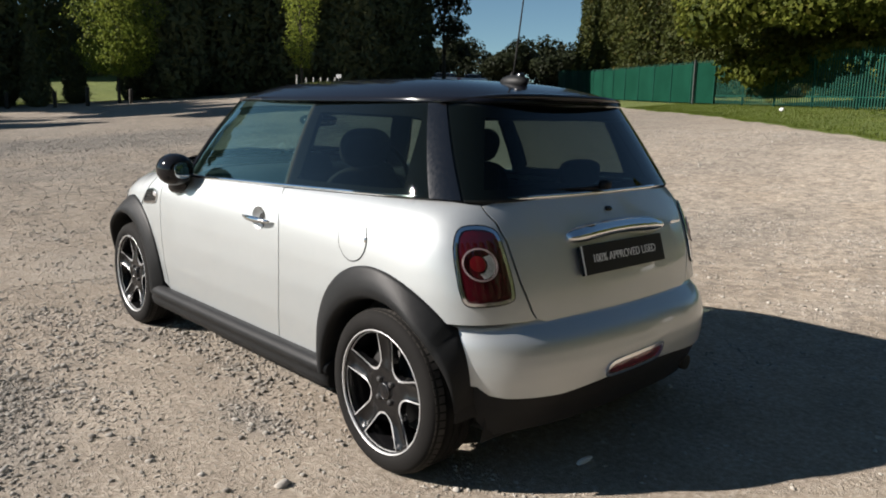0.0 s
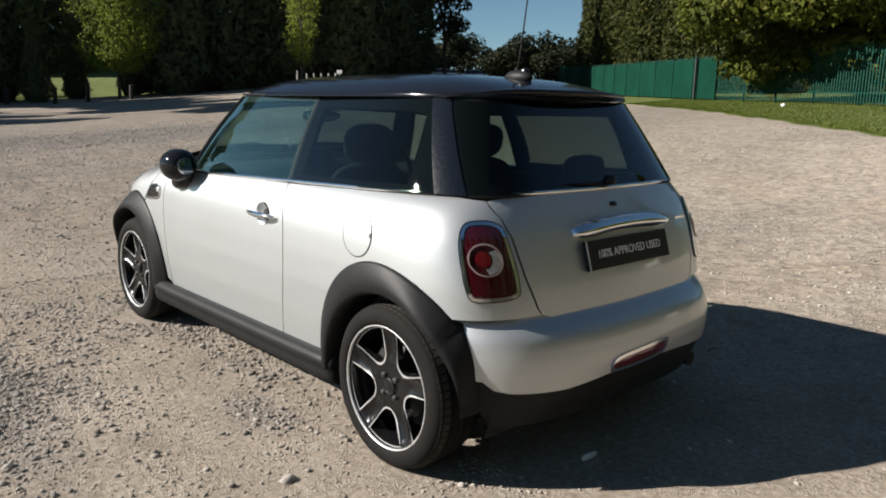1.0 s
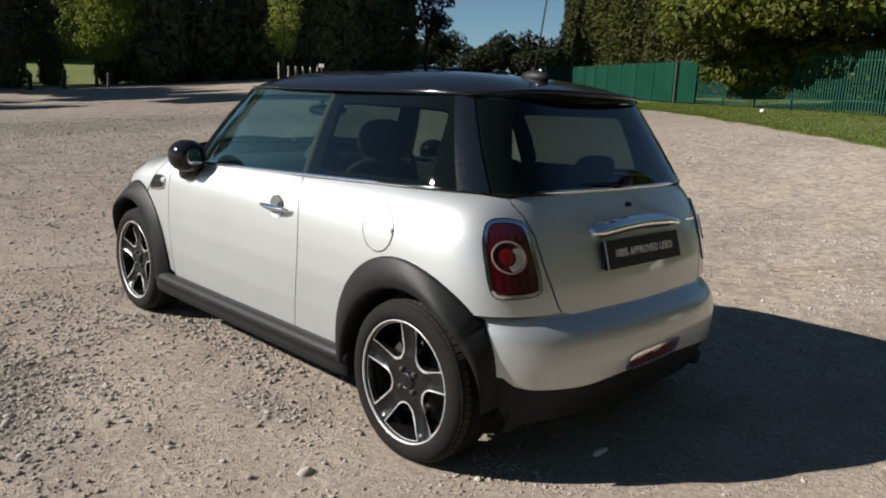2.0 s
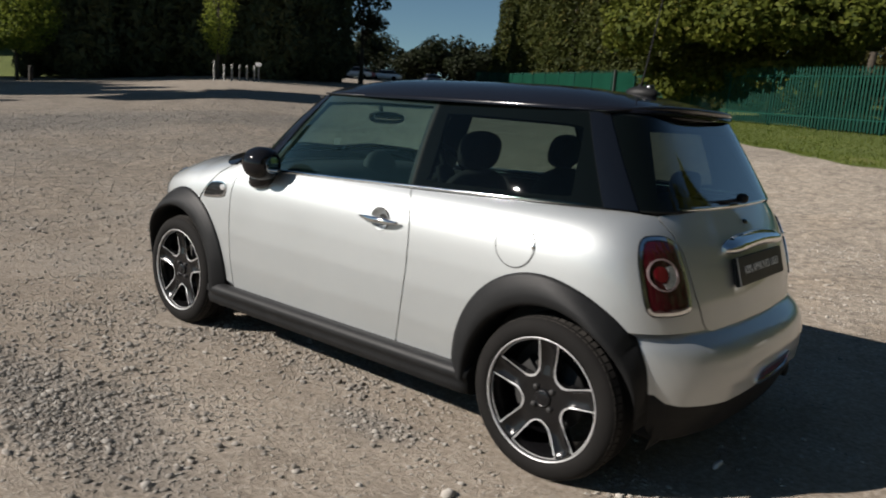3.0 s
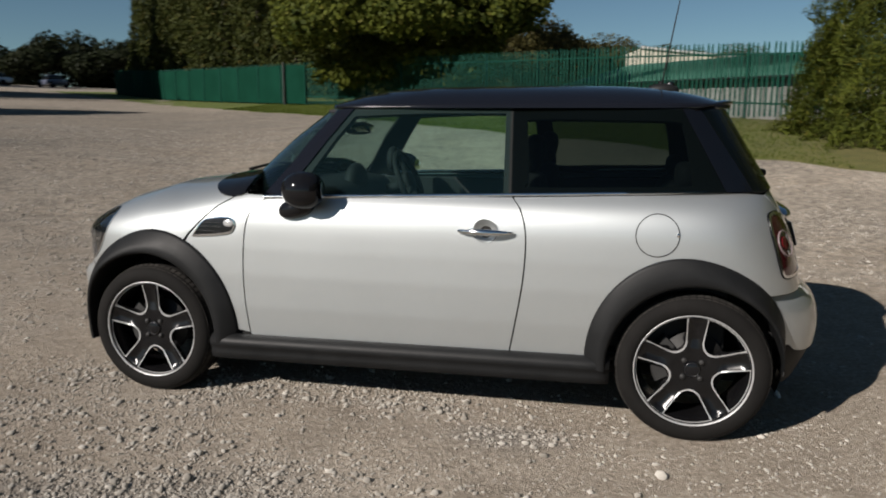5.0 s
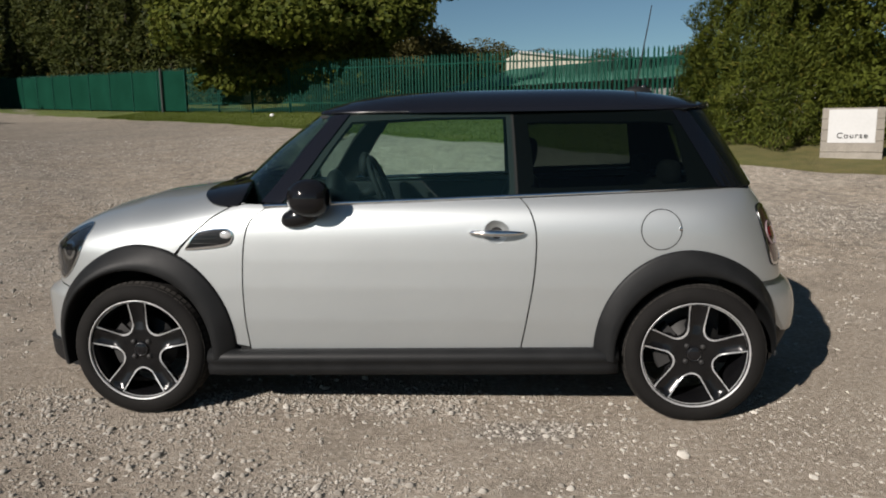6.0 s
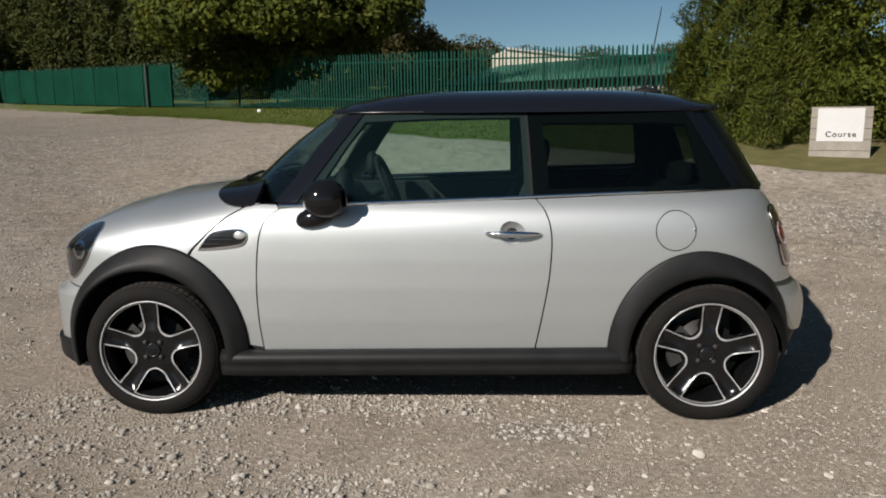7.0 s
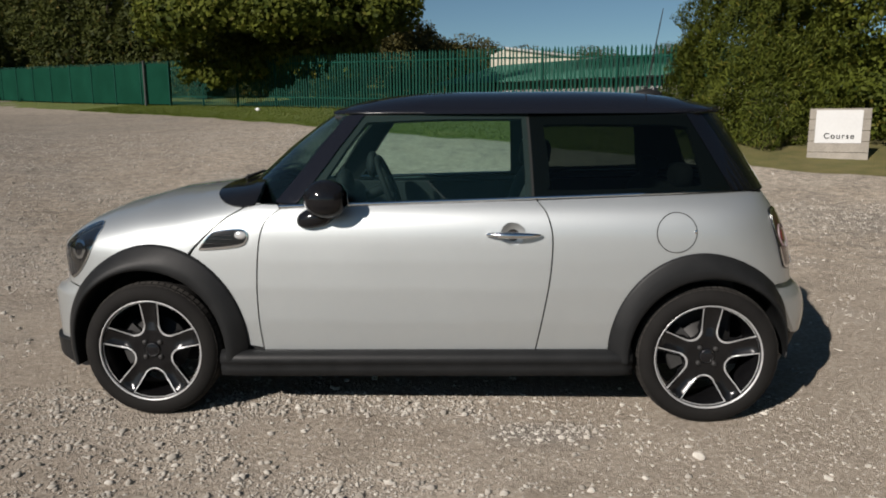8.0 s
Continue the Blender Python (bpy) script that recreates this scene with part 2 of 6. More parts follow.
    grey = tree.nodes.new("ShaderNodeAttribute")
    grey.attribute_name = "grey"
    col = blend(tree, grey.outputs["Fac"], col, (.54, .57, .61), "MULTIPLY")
    tree.links.new(col, b.inputs["Base Color"])
    b.inputs["Roughness"].default_value, b.inputs["Specular IOR Level"].default_value = .95, .12
    b.inputs["Diffuse Roughness"].default_value = .15
    stone_h = ramp(tree, cells.outputs["Distance"], [(0, (1, 1, 1)), (.55, (0, 0, 0))])
    h = blend(tree, where, blend(tree, .5, fine, mid), blend(tree, .45, mid, stone_h))
    h = blend(tree, .40, h, speck)
    h = blend(tree, .40, h, patch)
    bump(tree, h, b, 1.0, .048)
    return m


def turf():
    m, tree, b, _ = shader("turf")
    c = coords(tree)
    col = ramp(tree, noise_tex(tree, c, .8, 5), [(.3, (.0639, .0822, .0091)), (.6, (.0992, .1254, .0164)), (.8, (.1653, .1404, .0347))])
    col = blend(tree, .4, col, ramp(tree, noise_tex(tree, c, 30, 4), [(.3, (.0496, .0752, .0091)), (.7, (.1322, .1655, .0319))]))
    at = tree.nodes.new("ShaderNodeSeparateXYZ")
    tree.links.new(c, at.inputs[0])
    dry = add(tree, "ShaderNodeMapRange", From_Min=1.5, From_Max=5.5, To_Max=.75)
    tree.links.new(at.outputs[0], dry.inputs["Value"])
    col = blend(tree, dry.outputs["Result"], col, ramp(tree, noise_tex(tree, c, 3, 5), [(.3, (.0827, .0752, .02)), (.7, (.1873, .1404, .0547))]))
    tree.links.new(col, b.inputs["Base Color"])
    b.inputs["Roughness"].default_value = .95
    bump(tree, noise_tex(tree, c, 40, 3), b, 1.0, .03)
    return m


def stones():
    m, tree, b, _ = shader("loose_stone")
    geo = tree.nodes.new("ShaderNodeNewGeometry")
    col = ramp(tree, geo.outputs["Random Per Island"], [(0, (.17, .155, .133)), (.35, (.30, .277, .243)), (.8, (.41, .385, .343)), (1, (.52, .49, .445))])
    col = blend(tree, .3, col, ramp(tree, noise_tex(tree, coords(tree), 90, 3), [(.3, (.21, .188, .155)), (.7, (.45, .412, .352))]))
    tree.links.new(col, b.inputs["Base Color"])
    b.inputs["Roughness"].default_value, b.inputs["Diffuse Roughness"].default_value = .9, 1.0
    return m


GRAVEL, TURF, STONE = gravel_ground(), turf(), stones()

# ---- the car's surfaces: x from nose (-) to tail (+), y across, z up ----
def fence_line(x):
    return 19.7 - .635 * x + .00296 * x * x


def ground_height(x, y):
    dx, dy = x - 1.5, y + 2.5
    d, th = np.hypot(dx, dy), np.degrees(np.arctan2(dy, dx)) % 360
    k = np.interp(th, [0, 40, 80, 92, 108, 125, 146, 153, 165, 180, 270, 360],
                  [.02, .05, .063, .0645, .058, .0445, .052, .04, .022, .01, .005, .02])
    s = np.clip((d - 4) / 12, 0, 1)
    drop = np.clip((y - fence_line(x) - .5) / 3, 0, 1) * np.clip((x + 5) / 3, 0, 1) * np.clip((16 - x) / 3, 0, 1)
    return k * np.minimum(d, 110) * s * s * (3 - 2 * s) - 1.5 * drop


def belt(x):
    return 0.9645 + 0.03 * x


A_FRONT, N_FRONT, N_REAR, N_GLASS, N_SCREEN = 1.865, 3.9, 8.0, 6.5, 3.5


def half_width(z, x=0.0):
    """Half the body's width at the height z: upright below 0.72, rounded in to the bonnet or belt above."""
    low = np.interp(z, [.2, .3, .45, .6, .72], [.78, .797, .815, .826, .83])
    top = np.interp(x, [-1.865, -1.81, -1.74, -1.62, -1.48, -1.28, -1.0, -.85, -.7], [.73, .79, .83, .885, .93, .98, 1.015, 1.035, 1.06])
    m = np.interp(x, [-1.6, -1.1, -.72], [2.4, 3.0, 4.0])
    s = np.clip((z - .72) / (top - .72), 0, 1)
    return low * (1 - s ** m) ** (1 / m)


def tail(z):
    return np.interp(z, [.2, .5, .56, .61, .7, .77, .83, .88, .92, .96, 1.0, 1.05], [1.7, 1.715, 1.715, 1.708, 1.693, 1.674, 1.653, 1.632, 1.610, 1.587, 1.563, 1.53])


_u = np.linspace(0, 1, 8001)
_t = np.where(_u < .5, np.pi / 2 - np.pi / 4 * (2 * _u) ** 3.5, np.pi / 4 * (2 - 2 * _u).clip(0) ** 3.5)


def _arc(a, w, n):
    x, y = a * np.cos(_t).clip(0) ** (2 / n), w * np.sin(_t).clip(0) ** (2 / n)
    return np.concatenate([[0], np.cumsum(np.hypot(np.diff(x), np.diff(y)))])


ARC_BODY, ARC_BUMPER, ARC_GLASS, ARC_SCREEN = _arc(1.66, .82, N_REAR), _arc(1.8, .815, 6.0), _arc(1.47, .68, N_GLASS), _arc(.72, .68, N_SCREEN)


def ring(q, arc, a, w, n):
    """The plan outline's point at the distance q along the reference outline, from the side's middle to the end's middle."""
    over = q > arc[-1]
    t = np.interp(2 * arc[-1] - q if over else q, arc, _t)
    return a * max(np.cos(t), 0) ** (2 / n), (-w if over else w) * max(np.sin(t), 0) ** (2 / n)


def bowed(x, y, a):
    """The tail is bowed: its corners lie further forward than its middle."""
    return x - .15 * y * y * (x / a) ** 4


def tail_table(a, w, n):
    x, y = a * np.cos(_t).clip(0) ** (2 / n), w * np.sin(_t).clip(0) ** (2 / n)
    return bowed(x, y, a), y


def side(q, z):
    """The lower body's left side and tail."""
    if q <= 0:
        return Vector((q, -half_width(z, q) * (1 - (-q / A_FRONT) ** N_FRONT) ** (1 / N_FRONT), z))
    x, y = ring(q, ARC_BODY, tail(z), half_width(z), N_REAR)
    return Vector((bowed(x, y, tail(z)), -y, z))


def side_q(x, z):
    """The distance along the outline at which the side reaches x."""
    return x if x <= 0 else float(np.interp(x, tail_table(tail(z), half_width(z), N_REAR)[0], ARC_BODY))


def nose(x, v):
    """The front end: v 0 to 0.45 runs up the flank, 0.45 to 0.9 over the wing to the bonnet's middle line."""
    over = v > .9
    v = 1.8 - v if over else v
    step = min(1, max(0, (v - .24) / .07))
    slid = x + (.095 * step * step * (3 - 2 * step) - .02) * min(1, max(0, (-1.42 - x) / .42)) ** 2
    o = (1 - min(1, -x / A_FRONT) ** N_FRONT) ** (1 / N_FRONT) if x < 0 else 1.0
    if v <= .45:
        z = .27 + v
        return Vector((slid, -half_width(z, x) * o, z))
    top = np.interp(x, [-1.865, -1.81, -1.74, -1.62, -1.48, -1.28, -1.0, -.85, -.7], [.73, .79, .83, .885, .93, .98, 1.015, 1.035, 1.06])
    m = np.interp(x, [-1.6, -1.1, -.72], [2.4, 3.0, 4.0])
    s = min((v - .45) / .45, 1) * np.pi / 2
    return Vector((slid, (.83 if over else -.83) * o * max(np.cos(s), 0) ** (2 / m), .72 + (top - .72) * np.sin(s) ** (2 / m)))


def nose_v(x, z):
    if z <= .72:
        return z - .27
    top = np.interp(x, [-1.865, -1.81, -1.74, -1.62, -1.48, -1.28, -1.0, -.85, -.7], [.73, .79, .83, .885, .93, .98, 1.015, 1.035, 1.06])
    m = np.interp(x, [-1.6, -1.1, -.72], [2.4, 3.0, 4.0])
    return .45 + .45 * float(np.arcsin(min(1, (z - .72) / (top - .72)) ** (m / 2))) / (np.pi / 2)


def bumper_end(z):
    return np.interp(z, [.2, .3, .36, .42, .47, .51, .54, .56, .575, .59, .61], [1.73, 1.775, 1.795, 1.802, 1.80, 1.792, 1.781, 1.766, 1.748, 1.728, 1.70])


def bumper(q, z):
    x, y = ring(q, ARC_BUMPER, bumper_end(z), half_width(z) + .004, 6.0)
    return Vector((bowed(x, y, bumper_end(z)), -y, z))


def bumper_q(x, z):
    return float(np.interp(x, tail_table(bumper_end(z), half_width(z) + .004, 6.0)[0], ARC_BUMPER))


def bumper_qy(y, z):
    return float(np.interp(np.arcsin(min(1, abs(y) / (half_width(z) + .004)) ** 3.0), _t[::-1], ARC_BUMPER[::-1]))


def glass_width(z):
    s = np.clip((z - .955) / .4, 0, 1)
    return .752 - .13 * s - .055 * s * s


def glass(q, z):
    """The band of windows: q > 0 towards the tail, q < 0 towards the windscreen."""
    w = glass_width(z)
    if q >= 0:
        x, y = ring(q, ARC_GLASS, 1.578 - (z - .955) * .585, w, N_GLASS)
        return Vector((x, -y, z))
    x, y = ring(-q, ARC_SCREEN, .945 - (z - .955) * 1.13 - max(0, z - 1.2) * .25, w, N_SCREEN)
    return Vector((-x, -y, z))


def glass_q(x, z):
    if x >= 0:
        return float(np.interp(np.arccos(min(1, x / (1.578 - (z - .955) * .585)) ** (N_GLASS / 2)), _t[::-1], ARC_GLASS[::-1]))
    a = .945 - (z - .955) * 1.13 - max(0, z - 1.2) * .25
    return -float(np.interp(np.arccos(min(1, -x / a) ** (N_SCREEN / 2)), _t[::-1], ARC_SCREEN[::-1]))


def glass_qy(y, z, front=False):
    if front:
        return -float(np.interp(np.arcsin(min(1, abs(y) / glass_width(z)) ** (N_SCREEN / 2)), _t[::-1], ARC_SCREEN[::-1]))
    return float(np.interp(np.arcsin(min(1, abs(y) / glass_width(z)) ** (N_GLASS / 2)), _t[::-1], ARC_GLASS[::-1]))


# ---- mesh helpers ----
def mesh_from(name, verts, faces, material, smooth=False):
    """A mesh from arrays of corners and of faces that all have the same number of corners."""
    me = bpy.data.meshes.new(name)
    verts, faces = np.asarray(verts, np.float32), np.asarray(faces, np.int32)
    n, k = faces.shape
    me.vertices.add(len(verts))
    me.vertices.foreach_set("co", verts.ravel())
    me.loops.add(n * k)
    me.loops.foreach_set("vertex_index", faces.ravel())
    me.polygons.add(n)
    me.polygons.foreach_set("loop_start", np.arange(0, n * k, k, dtype=np.int32))
    me.update(calc_edges=True)
    me.validate()
    if smooth:
        me.polygons.foreach_set("use_smooth", np.ones(len(me.polygons), bool))
    me.materials.append(material)
    return me


def part(name, bm, material, parent, label=""):
    """Links a bmesh or mesh as one mesh object under a thing or a part."""
    if isinstance(bm, bmesh.types.BMesh):
        me = bpy.data.meshes.new(name)
        bm.to_mesh(me)
        bm.free()
        me.materials.append(material)
    else:
        me = bm
    ob = new(name, me)
    ob.parent = parent
    return tagged(ob, label)


def thing(name, at, label, category, group="", kind=""):
    ob = new(name)
    ob.empty_display_size = .2
    ob.location = at
    return tagged(ob, label, category, group, kind)


def box(bm, lo, hi, bevel=.0, m=None):
    """A box from corner to corner, its edges bevelled, added to bm."""
    one = bmesh.new()
    bmesh.ops.create_cube(one, size=1)
    for v in one.verts:
        v.co = Vector([lo[i] + (v.co[i] + .5) * (hi[i] - lo[i]) for i in range(3)])
    if bevel:
        bmesh.ops.bevel(one, geom=one.edges[:], offset=bevel, segments=2, profile=.5, affect="EDGES")
    if m is not None:
        one.transform(m)
    tmp = bpy.data.meshes.new("tmp")
    one.to_mesh(tmp)
    one.free()
    bm.from_mesh(tmp)
    bpy.data.meshes.remove(tmp)
    return bm


def tube(bm, path, radii, sides=8):
    """A tube along a path, its radius given at each point, with closed ends."""
    path = [Vector(p) for p in path]
    loops = []
    for i, p in enumerate(path):
        d = (path[min(i + 1, len(path) - 1)] - path[max(i - 1, 0)]).normalized()
        a = d.cross(Vector((0, 0, 1)) if abs(d.z) < .9 else Vector((1, 0, 0))).normalized()
        b = d.cross(a)
        r = radii[i] if isinstance(radii, (list, tuple)) else radii
        loops.append([bm.verts.new(p + (a * math.cos(k * 2 * math.pi / sides) + b * math.sin(k * 2 * math.pi / sides)) * r) for k in range(sides)])
    for u, w in zip(loops, loops[1:]):
        for k in range(sides):
            f = bm.faces.new((u[k], u[(k + 1) % sides], w[(k + 1) % sides], w[k]))
            f.smooth = True
    bm.faces.new(loops[0][::-1])
    bm.faces.new(loops[-1])
    return bm


# ---- ground ----
def lumps(x, y):
    """Small unevenness of the gravel, none under the wheels."""
    n = .012 * noise.noise(Vector((x * .9, y * .9, 3.1))) + .006 * noise.noise(Vector((x * 4, y * 4, 9.7)))
    far = min(1, max(abs(x) - 1.75, abs(y) - .95, 0) / .5)
    return n * far


# drifts of loose chippings and swept sandy places: middle, reach across and along, strength
DRIFTS = [(-.3, -1.78, 1.2, .20, .55), (.50, -.96, .28, .12, .7), (-1.45, -1.16, .40, .18, .22), (.10, -1.42, .40, .14, .15), (-.95, -1.32, .35, .16, .15), (-3.6, -.8, 1.6, .6, .2), (-14, 3, 2.2, 3.6, .5), (-2.4, 2.6, 2.0, .8, .35),
          (2.0, 7.5, 5.0, 3.5, .35), (-1.0, 12.5, 4.0, 3.0, .3), (0, -1.08, .9, .16, -.35), (1.3, -1.2, .7, .25, -.3), (1.9, -1.5, 1.4, .9, -.5), (2.6, .6, 1.2, 1.6, -.3), (-2.6, -1.0, .9, .3, -.2), (-.3, -.9, .7, .12, -.4), (-19, 8, 6, 2.2, -.4)]


def coarse(x, y):
    """How much loose gravel lies at a place: 0 trodden sand, 1 all chippings."""
    k = .30 + .34 * noise.noise(Vector((x * .45, y * .75, 1.7))) + .45 * noise.noise(Vector((x * 1.6, y * 2.0, 5.2)))
    for cx, cy, rx, ry, w in DRIFTS:
        d = ((x - cx) / rx) ** 2 + ((y - cy) / ry) ** 2
        if d < 4:
            k += w * math.exp(-d * d)
    return min(1, max(0, k))


# darker grey stone on the way across and the strip along it; also darkened ground behind the tail
def greyed(x, y):
    band = math.exp(-((x + 14.2 - .45 * (y - 3)) / 1.9) ** 4) * math.exp(-((y - 3.5) / 5.0) ** 4)
    old = min(1, max(0, (-2.0 - x) / 7)) * .62
    side_way = min(1, max(0, (y - 1.5) / 3)) * min(1, max(0, (x + 5) / 4)) * (.17 + .6 * noise.noise(Vector((x * .55, y * .35, 8.1))))
    # ground behind the tail darkened to dim what the tailgate reflects
    tail_dim = min(1, max(0, (x - 5.5) / 2.5)) * .45
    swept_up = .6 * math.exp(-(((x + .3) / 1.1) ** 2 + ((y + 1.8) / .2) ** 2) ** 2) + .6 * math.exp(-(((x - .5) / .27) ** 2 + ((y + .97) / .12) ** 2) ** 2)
    old += max(side_way, tail_dim, 0) + swept_up
    return min(1, max(0, old + 1.1 * band * (.8 + .8 * noise.noise(Vector((x * .5, y * .9, 4.4))))))


def make_ground():
    u = np.linspace(-1, 1, 261)
    g = np.sign(u) * (np.abs(u) * 8 + np.abs(u) ** 5 * 900)
    xs, ys = g - .5, g + .5
    near = lambda x, y: abs(x) < 24 and abs(y) < 24
    verts = [(x, y, float(ground_height(x, y)) + (lumps(x, y) if near(x, y) else 0)) for y in ys for x in xs]
    i = np.arange(260)
    a = (i[:, None] * 261 + i[None, :]).ravel()
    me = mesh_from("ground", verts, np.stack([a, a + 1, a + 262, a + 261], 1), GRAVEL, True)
    loose = me.attributes.new("coarse", "FLOAT", "POINT")
    loose.data.foreach_set("value", np.array([coarse(x, y) if near(x, y) else .4 for y in ys for x in xs], np.float32))
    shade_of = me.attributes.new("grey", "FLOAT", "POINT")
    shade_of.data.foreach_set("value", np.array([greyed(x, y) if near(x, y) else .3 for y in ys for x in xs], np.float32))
    tagged(new("ground", me), "dry beige gravel of a large open car park", "ground", kind="structure")


make_ground()


VERGE_X = [-45, -21, -18, -13.5, -10.1, -7.3, -3.5, -1.4, 2, 3.7, 4.6, 5.4, 6.2, 8, 14]
VERGE_Y = [50, 30.2, 28.0, 23.9, 21.3, 18.6, 14.7, 12.55, 10.4, 9.3, 8.7, 8.1, 7.4, 6.7, 5.6]


def verge_near(x):
    """The grass's ragged edge towards the gravel."""
    return np.interp(x, VERGE_X, VERGE_Y) + .10 * math.sin(x * 2.1) + .08 * math.sin(x * 5.3 + 1)


def make_verge():
    xs, k = np.linspace(-46, 14, 360), 16
    verts = []
    for x in xs:
        a, b = float(verge_near(x)), float(fence_line(x)) + 60
        for j in range(k + 1):
            y = a + (b - a) * (j / k) ** 2.2
            verts.append((x, y, float(ground_height(x, y)) + .004 + .022 * min(1, j / 2)))
    i = (np.arange(len(xs) - 1)[:, None] * (k + 1) + np.arange(k)[None, :]).ravel()
    me = mesh_from("grass_verge", verts, np.stack([i, i + k + 1, i + k + 2, i + 1], 1), TURF, True)
    tagged(new("grass_verge", me), "mown green grass verge along the fence", "grass", kind="structure")
    # blades
    rng = np.random.default_rng(5)
    n = 45000
    x = 4.5 - 20.5 * rng.random(n) ** .9
    near = np.array([verge_near(v) for v in x])
    y = near + .05 + rng.random(n) ** 1.3 * (fence_line(x) - near + 1)
    z = ground_height(x, y) + .02
    a, h, w = rng.uniform(0, 2 * np.pi, n), rng.uniform(.02, .055, n), rng.uniform(.006, .014, n)
    lean = rng.normal(0, .025, (n, 2))
    base = np.stack([x, y, z], 1)
    dx = np.stack([np.cos(a) * w, np.sin(a) * w, 0 * a], 1)
    tip = base + np.stack([lean[:, 0], lean[:, 1], h], 1)
    verts = np.stack([base - dx, base + dx, tip], 1).reshape(-1, 3)
    me = mesh_from("grass", verts, np.arange(3 * n).reshape(-1, 3), BLADES)
    tagged(new("grass", me), "short green grass blades on the verge", "grass", kind="stuff")


make_verge()


def stone_set(name, label, body, faces, sizes, rng, extra=()):
    """Loose stones: squashed, knocked-about lumps, thickest where the gravel is coarse."""
    spots = list(extra)
    for count, lo, hi, x0, x1, y0, y1, spread in sizes:
        x, y = rng.uniform(x0, x1, count * 3), rng.uniform(y0, y1, count * 3)
        keep = np.array([coarse(a, b) ** 1.5 > rng.uniform(-spread, .9) for a, b in zip(x, y)])
        x, y = x[keep][:count], y[keep][:count]
        off = np.hypot(np.abs(np.abs(x) - 1.2335), np.abs(np.abs(y) - .725)) > .2
        x, y = x[off], y[off]
        spots += [(a, b, r) for a, b, r in zip(x, y, lo + (hi - lo) * rng.random(len(x)) ** 2)]
    s = np.array(spots)
    n, k = len(s), len(body)
    z = np.array([float(ground_height(a, b)) + lumps(a, b) for a, b, _ in spots])
    shape = body[None] * (1 + rng.normal(0, .24, (n, k, 1))) * np.stack([rng.uniform(.8, 1.5, n), rng.uniform(.7, 1.1, n), rng.uniform(.4, .8, n)], 1)[:, None]
    a = rng.uniform(0, 2 * np.pi, n)
    c, d = np.cos(a)[:, None], np.sin(a)[:, None]
    shape = np.stack([shape[..., 0] * c - shape[..., 1] * d, shape[..., 0] * d + shape[..., 1] * c, shape[..., 2]], 2) * s[:, 2][:, None, None]
    shape += np.stack([s[:, 0], s[:, 1], z + s[:, 2] * .2], 1)[:, None]
    me = mesh_from(name, shape.reshape(-1, 3), (faces[None] + k * np.arange(n)[:, None, None]).reshape(-1, 3), STONE)
    tagged(new(name, me), label, "gravel", kind="stuff")


def make_stones():
    rng = np.random.default_rng(11)
    p = (1 + 5 ** .5) / 2
    ico = np.array([(-1, p, 0), (1, p, 0), (-1, -p, 0), (1, -p, 0), (0, -1, p), (0, 1, p), (0, -1, -p), (0, 1, -p), (p, 0, -1), (p, 0, 1), (-p, 0, -1), (-p, 0, 1)]) / (1 + p * p) ** .5
    tri = np.array([(0, 11, 5), (0, 5, 1), (0, 1, 7), (0, 7, 10), (0, 10, 11), (1, 5, 9), (5, 11, 4), (11, 10, 2), (10, 7, 6), (7, 1, 8), (3, 9, 4), (3, 4, 2), (3, 2, 6), (3, 6, 8), (3, 8, 9), (4, 9, 5), (2, 4, 11), (6, 2, 10), (8, 6, 7), (9, 8, 1)])
    octa = np.array([(1, 0, 0), (0, 1, 0), (-1, 0, 0), (0, -1, 0), (0, 0, 1), (0, 0, -1)], float)
    octa_tri = np.array([(0, 1, 4), (1, 2, 4), (2, 3, 4), (3, 0, 4), (1, 0, 5), (2, 1, 5), (3, 2, 5), (0, 3, 5)])
    known = [(.58, -.94, .016), (.5, -1.02, .018), (1.107, -1.151, .024), (-.48, -1.92, .019), (-.505, -.967, .013), (-.4, -1.49, .018), (.62, -1.16, .016), (1.02, -1.32, .020)]
    stone_set("loose_stones", "loose pale stones scattered over the gravel", ico, tri, ((1500, .010, .018, -2.6, 2.8, -2.1, -.6, .04), (2400, .009, .018, -6.5, 5.5, -2.6, 6, .05), (3200, .012, .022, -16, -2.5, -.5, 14, .6), (900, .009, .017, -2.5, 8, 3, 16, .3)), rng, known)
    stone_set("chippings", "small grey angular chippings strewn over the gravel", octa, octa_tri, ((11000, .0035, .007, -2.6, 2.8, -2.1, -.5, .12), (6000, .006, .011, -2.6, 2.8, -2.1, -.5, .10), (14000, .006, .011, -6.5, 5.5, -2.4, 6, .07), (12000, .009, .017, -18, -3.0, -1.0, 14, .6), (7000, .006, .012, -3, 9, 1.5, 16, .4)), rng)


make_stones()
flake = new("pale_stone", bpy.data.meshes.new("pale_stone"))
_bm = bmesh.new()
bmesh.ops.create_icosphere(_bm, subdivisions=2, radius=1)
for v in _bm.verts:
    v.co *= 1 + .25 * noise.noise(v.co * 1.7)
    v.co = Vector((v.co.x * .013, v.co.y * .048, v.co.z * .013))
_bm.to_mesh(flake.data)
_bm.free()
flake.data.materials.append(PRINT)
flake.location = (1.687, -.187, float(ground_height(1.687, -.187)) + .006)
tagged(flake, "flat pale flake of stone lying on the gravel", "stone")
# ---- the car ----
from mathutils.geometry import delaunay_2d_cdt


